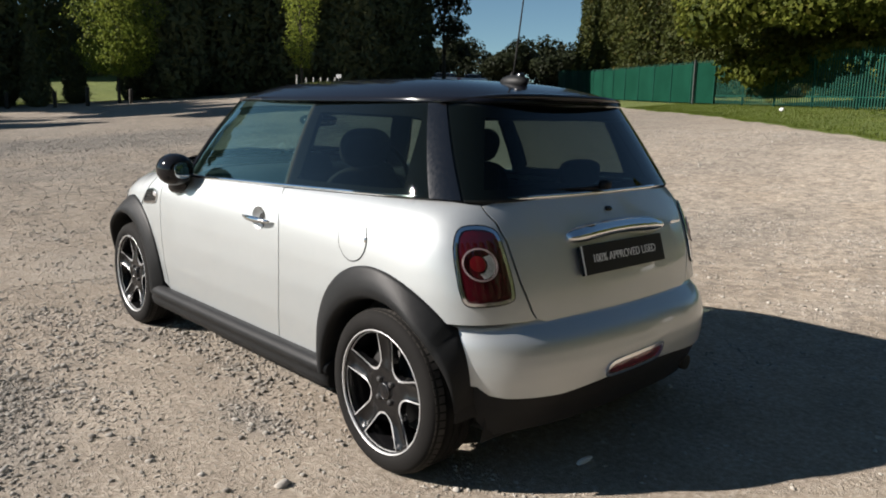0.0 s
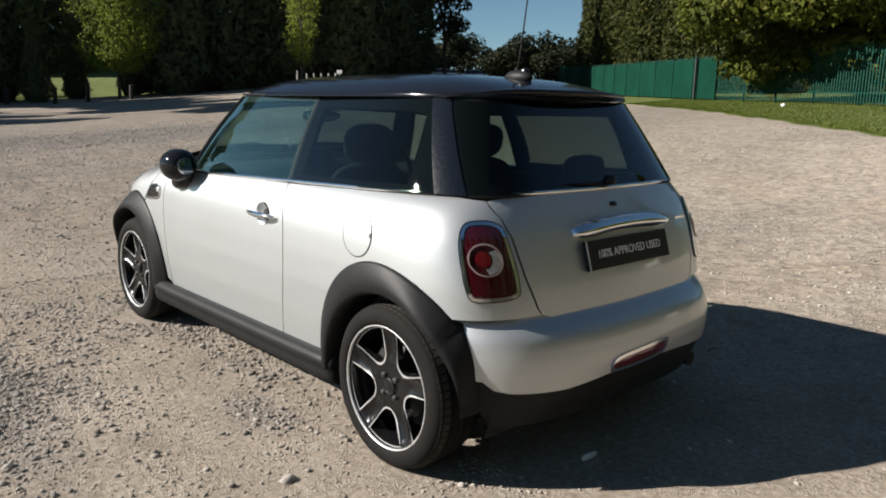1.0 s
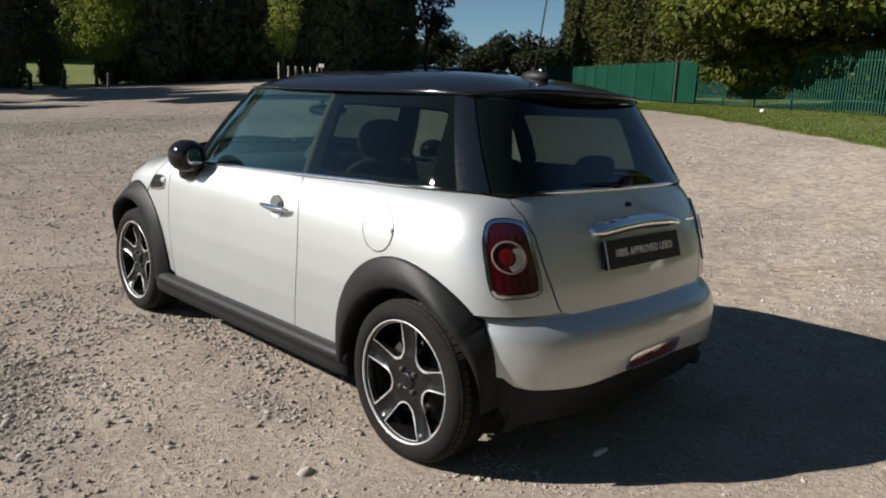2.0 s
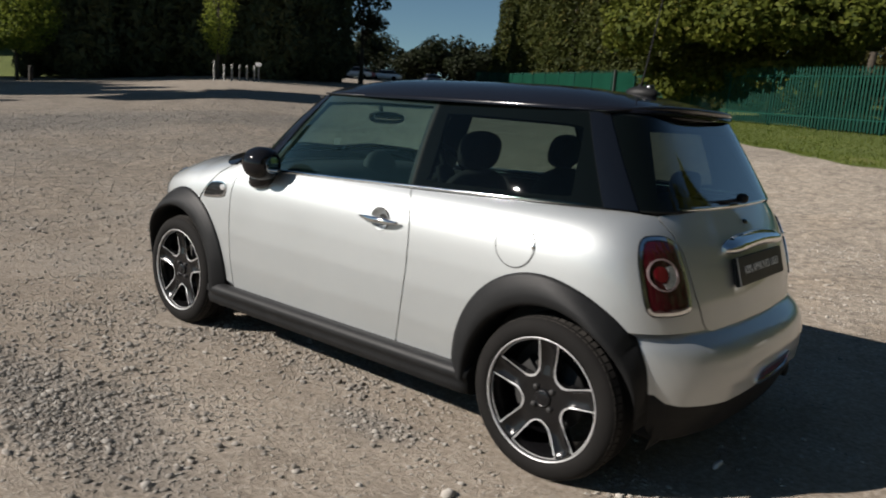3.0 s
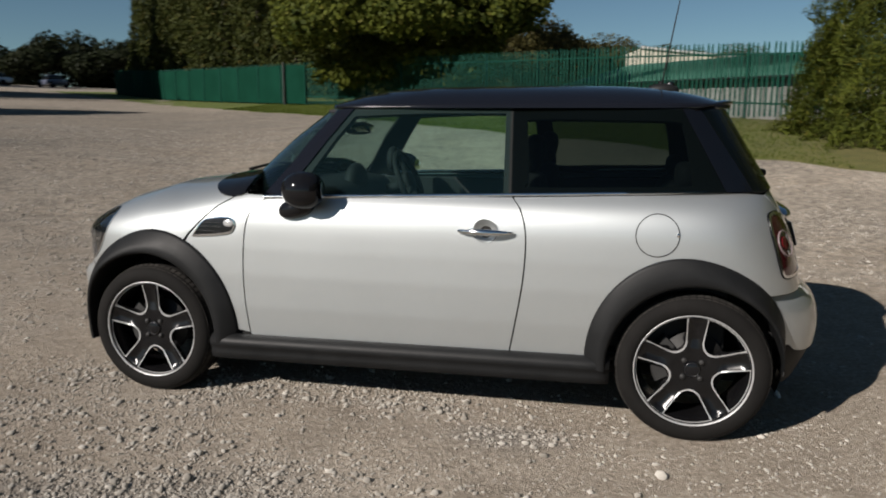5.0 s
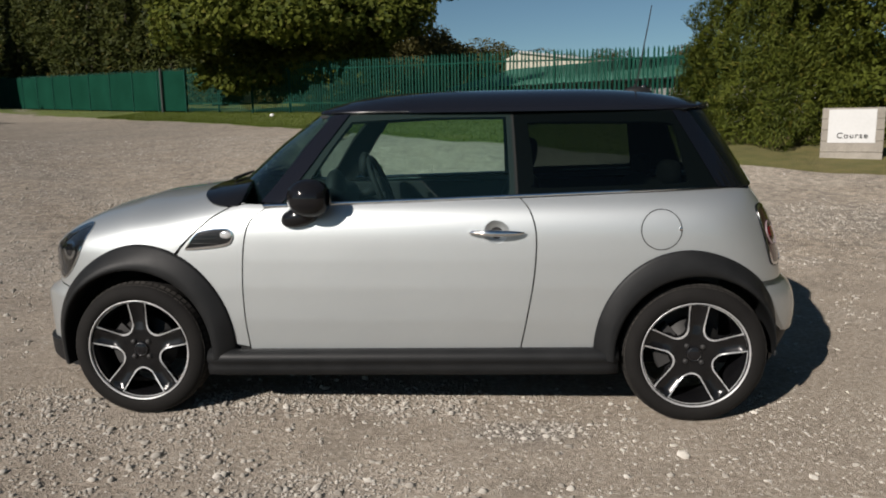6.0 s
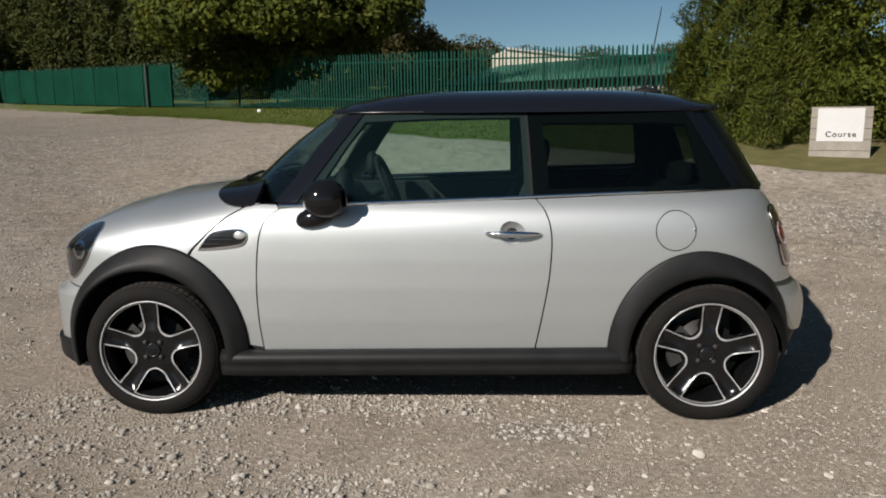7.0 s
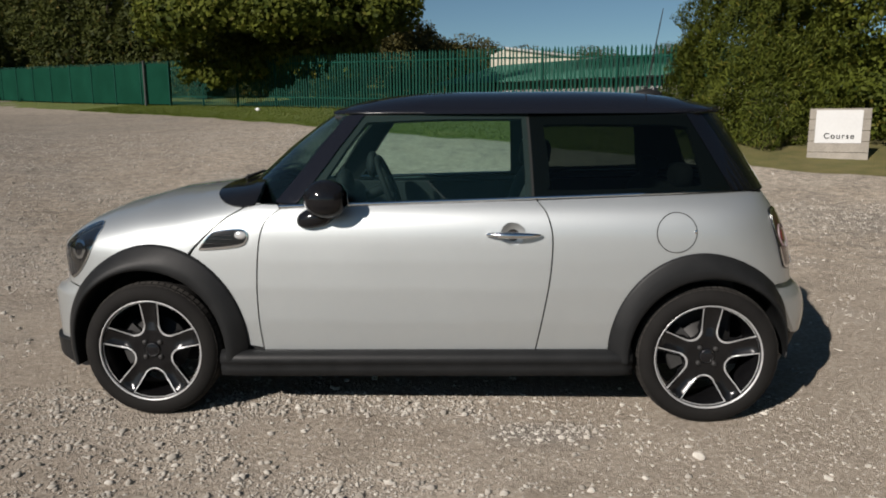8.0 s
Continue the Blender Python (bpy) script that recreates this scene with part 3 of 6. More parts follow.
def dense(loop, step):
    out = []
    for a, b in zip(loop, loop[1:] + loop[:1]):
        n = max(1, int(math.hypot(b[0] - a[0], b[1] - a[1]) / step))
        out += [(a[0] + (b[0] - a[0]) * k / n, a[1] + (b[1] - a[1]) * k / n) for k in range(n)]
    return out


def inside(px, py, loop):
    hit = np.zeros(len(px), bool)
    for (ax, ay), (bx, by) in zip(loop, loop[1:] + loop[:1]):
        if ay != by:
            hit ^= ((ay > py) != (by > py)) & (px < (bx - ax) * (py - ay) / (by - ay) + ax)
    return hit


def sheet(name, loop, surface, material, flip=1, holes=(), step=.03, depth=.012, lift=0.0, away=None):
    """A panel cut out of a surface: the outline and holes are in the surface's own two numbers.
    Its edges are turned inwards by depth; flip -1 mirrors it to the car's other side; lift moves it off the surface."""
    loops = [dense(list(l), step * .7) for l in (loop, *holes)]
    pts, edges = [], []
    for l in loops:
        edges += [(len(pts) + i, len(pts) + (i + 1) % len(l)) for i in range(len(l))]
        pts += l
    rim = np.array(pts)
    lo, hi = rim.min(0), rim.max(0)
    gx, gy = np.meshgrid(np.arange(lo[0] + step / 2, hi[0], step), np.arange(lo[1] + step / 2, hi[1], step))
    gx, gy = gx.ravel(), gy.ravel()
    ok = inside(gx, gy, loops[0])
    for l in loops[1:]:
        ok &= ~inside(gx, gy, l)
    gx, gy = gx[ok], gy[ok]
    far = np.array([np.min((rim[:, 0] - a) ** 2 + (rim[:, 1] - b) ** 2) for a, b in zip(gx, gy)]) > (step * .55) ** 2 if len(gx) else np.zeros(0, bool)
    pts = pts + list(zip(gx[far].tolist(), gy[far].tolist()))
    co, _, faces, *_ = delaunay_2d_cdt([Vector(p) for p in pts], edges, [], 0, 1e-7)
    co = [(c.x, c.y) for c in co]
    tri = np.array([f for f in faces])
    mid = np.array([[sum(co[i][k] for i in f) / 3 for k in (0, 1)] for f in tri])
    ok = inside(mid[:, 0], mid[:, 1], loops[0])
    for l in loops[1:]:
        ok &= ~inside(mid[:, 0], mid[:, 1], l)
    tri = tri[ok]
    place, normal, e = [], [], .002
    for a, b in co:
        p = surface(a, b)
        n = (surface(a + e, b) - surface(a - e, b)).cross(surface(a, b + e) - surface(a, b - e))
        n = n.normalized() if n.length > 1e-12 else Vector((0, 0, 1))
        if n.dot(away if away is not None else p - Vector((p.x * .75, 0, .62))) < 0:
            n = -n
        place.append(p + n * lift)
        normal.append(n)
    # turn every face outwards, then add the turned-in edges
    out = []
    for a, b, c in tri:
        g = (place[b] - place[a]).cross(place[c] - place[a])
        out.append((a, b, c) if g.dot(normal[a] + normal[b] + normal[c]) > 0 else (a, c, b))
    count = {}
    for f in out:
        for a, b in ((f[0], f[1]), (f[1], f[2]), (f[2], f[0])):
            count[(a, b)] = 1
    verts, norms, faces = [p.copy() for p in place], [n.copy() for n in normal], list(out)
    if depth:
        for a, b in [k for k in count if (k[1], k[0]) not in count]:
            if away is None and abs(place[a].y) < .004 and abs(place[b].y) < .004:
                continue
            i = len(verts)
            flat = (place[b] - place[a]).cross(normal[a]).normalized()
            verts += [place[a], place[b], place[b] - normal[b] * depth, place[a] - normal[a] * depth]
            norms += [flat] * 4
            faces += [(i, i + 3, i + 2), (i, i + 2, i + 1)]
    if flip < 0:
        verts, norms, faces = [Vector((v.x, -v.y, v.z)) for v in verts], [Vector((n.x, -n.y, n.z)) for n in norms], [(a, c, b) for a, b, c in faces]
    me = bpy.data.meshes.new(name)
    me.from_pydata([tuple(v) for v in verts], [], [tuple(int(i) for i in f) for f in faces])
    me.polygons.foreach_set("use_smooth", np.ones(len(me.polygons), bool))
    me.normals_split_custom_set_from_vertices([tuple(n) for n in norms])
    me.materials.append(material)
    return me


def joined(name, meshes, material):
    """Two mirrored halves as one mesh."""
    v, f, n = [], [], []
    for me in meshes:
        o = len(v)
        v += [tuple(x.co) for x in me.vertices]
        n += [tuple(x.vector) for x in me.vertex_normals]
        f += [tuple(i + o for i in p.vertices) for p in me.polygons]
    me = bpy.data.meshes.new(name)
    me.from_pydata(v, [], f)
    me.polygons.foreach_set("use_smooth", np.ones(len(f), bool))
    me.normals_split_custom_set_from_vertices(n)
    me.materials.append(material)
    return me


def rounded(bm, centre, size, power=4.0, m=None, rings=16, segs=24):
    """A pillow: a sphere pressed towards a box."""
    def e(v, p):
        return math.copysign(abs(v) ** p, v)
    grid = []
    for i in range(rings + 1):
        a = -math.pi / 2 + math.pi * i / rings
        row = []
        for k in range(segs):
            b = 2 * math.pi * k / segs
            p = Vector((e(math.cos(a), 2 / power) * e(math.cos(b), 2 / power) * size[0] / 2, e(math.cos(a), 2 / power) * e(math.sin(b), 2 / power) * size[1] / 2, e(math.sin(a), 2 / power) * size[2] / 2))
            p = (m @ p if m is not None else p) + Vector(centre)
            row.append(bm.verts.new(p))
        grid.append(row)
    for r, s in zip(grid, grid[1:]):
        for k in range(segs):
            f = bm.faces.new((r[k], r[(k + 1) % segs], s[(k + 1) % segs], s[k]))
            f.smooth = True
    bmesh.ops.remove_doubles(bm, verts=grid[0] + grid[-1], dist=1e-5)
    return bm


def lathe(bm, profile, y0, segs=72, smooth=True):
    """Turns a profile of (radius, outwards) about the wheel's axle, which runs along y; outwards is -y from y0."""
    rows = [[bm.verts.new((r * math.sin(2 * math.pi * k / segs), y0 - o, r * math.cos(2 * math.pi * k / segs))) for k in range(segs)] for r, o in profile]
    for r, s in zip(rows, rows[1:]):
        for k in range(segs):
            f = bm.faces.new((r[k], r[(k + 1) % segs], s[(k + 1) % segs], s[k]))
            f.smooth = smooth
    return bm


car = thing("car", (0, 0, 0), "silver three-door hatchback with black roof and arches, parked on gravel", "car")


def smooth_line(points, n):
    """A flowing line through a few points."""
    p = [Vector((*q, 0)) for q in points]
    p = [p[0] * 2 - p[1]] + p + [p[-1] * 2 - p[-2]]
    out = []
    for i in range(1, len(p) - 2):
        a, b, c, d = p[i - 1:i + 3]
        for k in range(n):
            t = k / n
            v = .5 * ((2 * b) + (c - a) * t + (2 * a - 5 * b + 4 * c - d) * t * t + (3 * b - a - 3 * c + d) * t ** 3)
            out.append((v.x, v.y))
    return out + [points[-1]]


FRONT_ARCH, REAR_ARCH = (-1.186, .318, .412, .465), (1.185, .32, .385, .437)
INNER_ARCH = {-1: (-1.225, .30, .352, .372), 1: (1.2335, .30, .345, .345)}


def arch_line(arch, a0, a1, n=28, grow=-.012):
    cx, cz, rx, rz = arch
    return [(cx + (rx + grow) * math.cos(radians(a0 + (a1 - a0) * k / n)), cz + (rz + grow) * math.sin(radians(a0 + (a1 - a0) * k / n))) for k in range(n + 1)]


DOOR_FRONT = smooth_line([(-.709, .296), (-.722, .45), (-.721, .62), (-.703, .80), (-.672, .89), (-.615, .938)], 6)
DOOR_REAR = smooth_line([(.484, .298), (.512, .445), (.541, .62), (.552, .76), (.548, .85), (.525, .925), (.488, .972)], 6)
GAP = .0032


def to_side(points):
    return [(side_q(x, z), z) for x, z in points]


# seam between the clamshell bonnet and the panel behind the front wheel
WING_SEAM = [(-1.022, .734), (-.966, .798), (-.906, .855), (-.846, .904), (-.775, .943), (-.70, .958)]
for s in (1, -1):
    # door
    loop = [(x + GAP, z) for x, z in DOOR_FRONT] + [(-.56, belt(-.56) - .006), (-.1, belt(-.1) - .006), (.3, belt(.3) - .006)] + [(x - GAP, z) for x, z in DOOR_REAR[::-1]]
    door = part("door", sheet("door", to_side(loop), side, PAINT, s, [[(side_q(.385 + .051 * math.cos(a), .837), .837 + .0485 * math.sin(a)) for a in np.linspace(0, 2 * math.pi, 29)[:-1]]]), PAINT, car, "closed silver door")
    # quarter panel, with the hole of the fuel flap on the left side
    arch = arch_line(REAR_ARCH, 176, 40, 30)
    quarter = [(x + GAP, z) for x, z in DOOR_REAR] + [(.9, belt(.9) - .006), (1.2, belt(1.2) - .006), (1.40, 1.0)]
    lamp_back = [(1.487, .990), (1.540, .937), (1.581, .874), (1.632, .745), (1.662, .640), (1.670, .612)]
    q_loop = to_side(quarter) + [(side_q(x, z) - .004, z) for x, z in lamp_back] + [(side_q(1.46, .609), .609)] + [(side_q(x, z), z) for x, z in arch if z < .61 or x < 1.45][::-1] + [(side_q(.80, .30), .30)]
    lamp_loop = smooth_line([(1.592, .795), (1.597, .865), (1.616, .915), (1.655, .928), (1.712, .924), (1.750, .898), (1.766, .821), (1.774, .71), (1.750, .680), (1.662, .671), (1.608, .678), (1.594, .725), (1.592, .795)], 5)[:-1]
    cap_ring = [(side_q(1.068 + .0845 * math.cos(a), .8425 + .0845 * math.sin(a)), .8425 + .0845 * math.sin(a)) for a in np.linspace(0, 2 * math.pi, 41)[:-1]]
    holes = [lamp_loop] + ([cap_ring] if s > 0 else [])
    rear_panel = part("rear_side_panel", sheet("rear_side_panel", q_loop, side, PAINT, s, holes), PAINT, car)
    if s > 0:
        flap = [(side_q(1.068 + .0808 * math.cos(a), .8425 + .0808 * math.sin(a)), .8425 + .0808 * math.sin(a)) for a in np.linspace(0, 2 * math.pi, 41)[:-1]]
        # black ring laid over the flap's shut line, painting its shaded gap
        gap_ring = [[(side_q(1.068 + r * math.cos(a), .8425 + r * math.sin(a)), .8425 + r * math.sin(a)) for a in np.linspace(0, 2 * math.pi, 41)[:-1]] for r in (.0848, .0800)]
        part("flap_gap", sheet("flap_gap", gap_ring[0], side, DARK, s, gap_ring[1:], step=.01, depth=.006, lift=.0016), DARK, rear_panel, "black ring standing in for the flap's shaded gap")
        part("fuel_flap", sheet("fuel_flap", flap, side, PAINT, s, lift=.0022), PAINT, rear_panel, "round silver fuel filler flap")
        p = side(side_q(1.146, .846), .846)
        part("flap_catch", rounded(bmesh.new(), p + Vector((0, -.002, 0)), (.013, .010, .018), 2.5), CHROME, rear_panel)
    # panel behind the front wheel
    front = arch_line(FRONT_ARCH, 2, 66, 16)
    wing = [(x, nose_v(x, z)) for x, z in front] + [(x + GAP, nose_v(x, z) - .002) for x, z in WING_SEAM] + [(-.63, nose_v(-.63, .955))] + [(x - GAP, nose_v(x, z)) for x, z in DOOR_FRONT[::-1]]
    wing = [p for p in wing if p[1] > .045]
    part("front_side_panel", sheet("front_side_panel", wing, nose, PAINT, s), PAINT, car)
    # dark liner under all seams
    liner = [(-.80, .30), (-.80, .9), (-.62, .925), (.5, .945), (1.38, .97), (1.47, .95), (1.53, .86), (1.55, .66), (1.44, .60)] + [p for p in arch_line(REAR_ARCH, 176, 40, 20) if p[1] < .60 or p[0] < 1.43][::-1]
    part("inner_panel", sheet("inner_panel", to_side(liner), side, DARK, s, step=.06, depth=0, lift=-.014), DARK, car)

# clamshell bonnet: both halves meet on the middle line
halves = []
bon = [(x, nose_v(x, z)) for x, z in arch_line(FRONT_ARCH, 68, 143, 22)] + [(-1.575, nose_v(-1.575, .565)), (-1.70, .306), (-1.79, .33), (-1.82, .36), (-1.845, .62), (-1.845, .9), (-.80, .9), (-.80, .72), (-.86, .645), (-.84, nose_v(-.84, .944) + .01), (-.73, nose_v(-.73, .962))] + [(x - GAP, nose_v(x, z) + .003) for x, z in WING_SEAM[::-1]]
eye_loop = smooth_line([(-1.460, .585), (-1.476, .630), (-1.52, .642), (-1.60, .617), (-1.682, .536), (-1.727, .44), (-1.717, .363), (-1.67, .328), (-1.599, .358), (-1.533, .424), (-1.488, .494), (-1.460, .585)], 4)[:-1]
halves = [sheet("b", bon, nose, PAINT, s, [eye_loop]) for s in (1, -1)]
part("bonnet", joined("bonnet", halves, PAINT), PAINT, car, "silver clamshell bonnet")
low = [(-1.575, nose_v(-1.575, .325)), (-1.568, nose_v(-1.568, .50)), (-1.577, nose_v(-1.577, .558)), (-1.70, .299), (-1.79, .323), (-1.82, .352), (-1.8649, .35), (-1.8649, .015), (-1.80, .012), (-1.62, .035)]
part("front_bumper", joined("front_bumper", [sheet("b", low, nose, PAINT, s) for s in (1, -1)], PAINT), PAINT, car)
bm = bmesh.new()
box(bm, (-1.722, -.455, .30), (-1.69, .455, .765), .008)
part("front_grille", bm, PLASTIC, car, "black front grille panel")
chin = [(-1.57, .050), (-1.64, .028), (-1.80, .008), (-1.850, .010), (-1.865, .0), (-1.865, -.03), (-1.845, -.050), (-1.78, -.072), (-1.68, -.086), (-1.60, -.092), (-1.545, -.080)]
part("front_spoiler", joined("front_spoiler", [sheet("b", chin, nose, PLASTIC, s, depth=.03, lift=.018) for s in (1, -1)], PLASTIC), PLASTIC, car)

# tailgate
gate = [(1.487, .990), (1.540, .937), (1.581, .874), (1.632, .745), (1.662, .640), (1.669, .615)]
g_loop = [(side_q(x, z) + .004, z) for x, z in gate] + [(1.90, .598), (2.07, .588), (ARC_BODY[-1], .586), (ARC_BODY[-1], 1.012), (2.0, 1.012), (1.78, 1.008)]
tailgate = part("tailgate", joined("tailgate", [sheet("t", g_loop, side, PAINT, s) for s in (1, -1)], PAINT), PAINT, car, "silver tailgate")
back_liner = [(1.60, .95), (1.62, .66), (1.8, .60), (ARC_BODY[-1], .58), (ARC_BODY[-1], .98), (1.7, .98)]
part("inner_panel", joined("inner_panel", [sheet("t", back_liner, side, DARK, s, step=.06, depth=0, lift=-.02) for s in (1, -1)], DARK), DARK, car)

# rear bumper and the black apron under it
rear_edge = [(x + .030, z) for x, z in arch_line(REAR_ARCH, 8, 40, 10)]
b_loop = [(bumper_q(x, z), z) for x, z in rear_edge if z > .40] + [(bumper_q(1.485, .606), .606), (1.80, .606), (1.86, .611), (2.05, .611), (ARC_BUMPER[-1], .611), (ARC_BUMPER[-1], .392), (2.22, .384), (1.97, .362), (1.77, .364), (1.712, .374), (1.672, .402)]
rear_bumper = part("rear_bumper", joined("rear_bumper", [sheet("t", b_loop, bumper, PAINT, s, step=.022) for s in (1, -1)], PAINT), PAINT, car, "silver rear bumper")
a_loop = [(1.665, .42), (1.685, .395), (1.715, .376), (1.77, .368), (1.97, .366), (2.22, .388), (ARC_BUMPER[-1], .396), (ARC_BUMPER[-1], .235), (1.9, .22), (1.78, .205), (1.72, .225), (1.682, .265), (1.662, .32), (1.652, .40)]
part("rear_apron", joined("rear_apron", [sheet("t", a_loop, bumper, PLASTIC, s, step=.02, depth=.012, lift=-.012) for s in (1, -1)], PLASTIC), PLASTIC, car, "matt black rear apron")

# windows: black surround with openings, and panes over it
for s in (1, -1):
    SCREEN_EDGE = [(-.662, .955), (-.592, 1.035), (-.522, 1.12), (-.447, 1.22), (-.360, 1.33)]
    PILLAR_EDGE = [(-.50, .958), (-.44, 1.05), (-.36, 1.17), (-.262, 1.305)]
    def g(points):
        return [(glass_q(x, z), z) for x, z in points]
    open_door = g(PILLAR_EDGE + [(.1, 1.318), (.428, 1.318), (.437, 1.15), (.443, .985)])
    open_quarter = g(smooth_line([(.545, 1.03), (.54, 1.15), (.525, 1.27), (.56, 1.292), (.9, 1.290), (1.13, 1.283), (1.165, 1.25), (1.19, 1.12), (1.20, 1.05), (1.17, 1.03), (.9, 1.022), (.56, 1.015), (.545, 1.03)], 4)[:-1])
    open_rear = [(glass_qy(.56, 1.045), 1.045), (1.9969, 1.04), (1.9969, 1.288), (glass_qy(.44, 1.288), 1.288)]
    outer = g([(-.655, .94), (-.352, 1.343), (.0, 1.343), (.6, 1.343), (1.2, 1.34)]) + [(1.9969, 1.335), (1.9969, 1.006), (glass_qy(.5, 1.006), 1.006)] + g([(1.38, 1.004), (1.0, .988), (.5, .972), (0, .957), (-.4, .945)])
    part("window_surround", sheet("window_surround", outer, glass, DARK, s, [open_door, open_quarter, [(a - .0005, b) for a, b in open_rear]], depth=.02, lift=-.006), DARK, car, "black inner window surround")
    pane = g(PILLAR_EDGE[:1] + [(-.57, .95)] + [(-.51, 1.03), (-.44, 1.12), (-.36, 1.225), (-.275, 1.332), (0, 1.338), (.447, 1.338), (.458, 1.15), (.466, .985), (.2, .972), (-.2, .96)])
    d = [o for o in car.children if o.name.startswith("door")][0 if s > 0 else -1]
    part("door_window", sheet("door_window", pane, glass, GLASS_DOOR, s, depth=0), GLASS_DOOR, d, "clear green-tinted door window")
    pane = g([(.477, .985), (.469, 1.15), (.457, 1.338), (.9, 1.336)] + [(1.0, 1.335)]) + [(1.2535, 1.333), (1.2645, 1.006)] + g([(.9, .995)])
    part("side_window", sheet("side_window", pane, glass, GLASS_DARK, s, depth=0), GLASS_DARK, car, "dark-tinted rear side window")
    post = [(1.2665, 1.006), (1.2555, 1.333), (1.338, 1.333), (1.379, 1.006)]
    part("rear_pillar", sheet("rear_pillar", post, glass, PILLAR, s, depth=.01, lift=.001), PILLAR, car, "gloss black rear pillar")
    apost = g(SCREEN_EDGE + [(-.272, 1.335), (-.350, 1.228), (-.428, 1.122), (-.497, 1.032), (-.560, .95)])
    part("front_pillar", sheet("front_pillar", apost, glass, PAINT_BLACK, s, depth=.01, lift=.003), PAINT_BLACK, car, "black windscreen pillar")

back_pane = [(1.3815, 1.008), (1.3405, 1.333), (1.9969, 1.333), (1.9969, 1.016)]
part("rear_window", joined("rear_window", [sheet("t", back_pane, glass, GLASS_DARK, s, depth=0) for s in (1, -1)], GLASS_DARK), GLASS_DARK, tailgate, "dark-tinted rear window")
front_pane = [(glass_q(x, z) - .004, z) for x, z in [(-.652, .955), (-.58, 1.035), (-.51, 1.12), (-.435, 1.22), (-.352, 1.335)]] + [(-1.2071, 1.335), (-1.2071, .97)]
part("windscreen", joined("windscreen", [sheet("t", front_pane, glass, GLASS_SCREEN, s, depth=0) for s in (1, -1)], GLASS_SCREEN), GLASS_SCREEN, car, "clear windscreen")


def swept(name, path, section, material, closed=False):
    """A strip: a small section of (outwards, up) carried along a path of (place, outwards)."""
    bm = bmesh.new()
    rows = [[bm.verts.new(p + o * a + Vector((0, 0, 1)) * b) for a, b in section] for p, o in path]
    for r, q in zip(rows, rows[1:]):
        for k in range(len(section)):
            f = bm.faces.new((r[k], r[(k + 1) % len(section)], q[(k + 1) % len(section)], q[k]))
            f.smooth = True
    bmesh.ops.recalc_face_normals(bm, faces=bm.faces)
    return bm


BEAD = [(math.cos(a) * .006, math.sin(a) * .008) for a in np.linspace(0, 2 * math.pi, 9)[:-1]]


def outward(surface, q, z):
    d = surface(q + .003, z) - surface(q - .003, z)
    n = Vector((d.y, -d.x, 0)).normalized()
    p = surface(q, z)
    return n if n.dot(p - Vector((p.x * .75, 0, p.z))) > 0 else -n


# bright strip under the windows, all round the tail, and the strip along the roof's edge
def belt_path(q0, q1, n):
    out = []
    for q in np.linspace(q0, q1, n):
        x = side(q, .97).x
        z = min(belt(x) - .001, 1.008) if q > -.75 else .955
        p = side(q, z)
        out.append((p + outward(side, q, z) * .002 + Vector((0, 0, .003)), outward(side, q, z)))
    return out


for s in (1, -1):
    m = Matrix.Diagonal((1, s, 1, 1))
    bm = swept("t", belt_path(-.62, ARC_BODY[-1], 110), BEAD, CHROME)
    bm.transform(m)
    bmesh.ops.recalc_face_normals(bm, faces=bm.faces)
    part("waist_strip", bm, CHROME, car, "bright metal strip below the windows")
    path = [(glass(q, 1.343) + outward(glass, q, 1.343) * .008, outward(glass, q, 1.343)) for q in np.linspace(glass_q(-.36, 1.343), glass_q(1.20, 1.343), 70)]
    bm = swept("t", path, [(a * .9, b * .55) for a, b in BEAD], SATIN)
    for v in bm.verts:
        if v.co.x > .95:
            v.co.z = 1.343 + (v.co.z - 1.343) * max(.1, (1.2 - v.co.x) / .25)
            v.co.y *= 1 - .012 * (v.co.x - .95) / .25
    bm.transform(m)
    bmesh.ops.recalc_face_normals(bm, faces=bm.faces)
    part("roof_strip", bm, SATIN, car, "grey metal gutter strip")


def make_roof():
    """The domed roof, its edge rolled down; the tail end runs out into a spoiler."""
    bm = bmesh.new()
    outline = []
    for i in range(160):
        a = 2 * math.pi * i / 160
        c, sn = math.cos(a), math.sin(a)
        x = math.copysign(abs(c) ** (2 / 4.6), c)
        y = math.copysign(abs(sn) ** (2 / 4.6), sn)
        rx = .935 if c > 0 else .925
        w = np.interp(x, [-1, -.6, 0, 1], [.555, .59, .60, .575])
        outline.append((.45 + rx * x, w * y))
    rings = [1.0, .985, .96, .92, .86, .78, .68, .56, .42, .28, .14]
    loops = [[bm.verts.new((x, y, 1.338)) for x, y in outline]]
    for r in rings:
        loops.append([bm.verts.new((.45 + (x - .45) * r, y * r, 1.352 + .093 * (1 - r ** 4))) for x, y in outline])
    for u, w in zip(loops, loops[1:]):
        for i in range(160):
            f = bm.faces.new((u[i], u[(i + 1) % 160], w[(i + 1) % 160], w[i]))
            f.smooth = True
    f = bm.faces.new(loops[-1])
    f.smooth = True
    bmesh.ops.recalc_face_normals(bm, faces=bm.faces)
    return bm


part("roof", make_roof(), PAINT_BLACK, car, "gloss black roof")
lining = bmesh.new()
box(lining, (-.42, -.50, 1.318), (1.25, .50, 1.332), .004)
part("roof_lining", lining, TRIM, car)
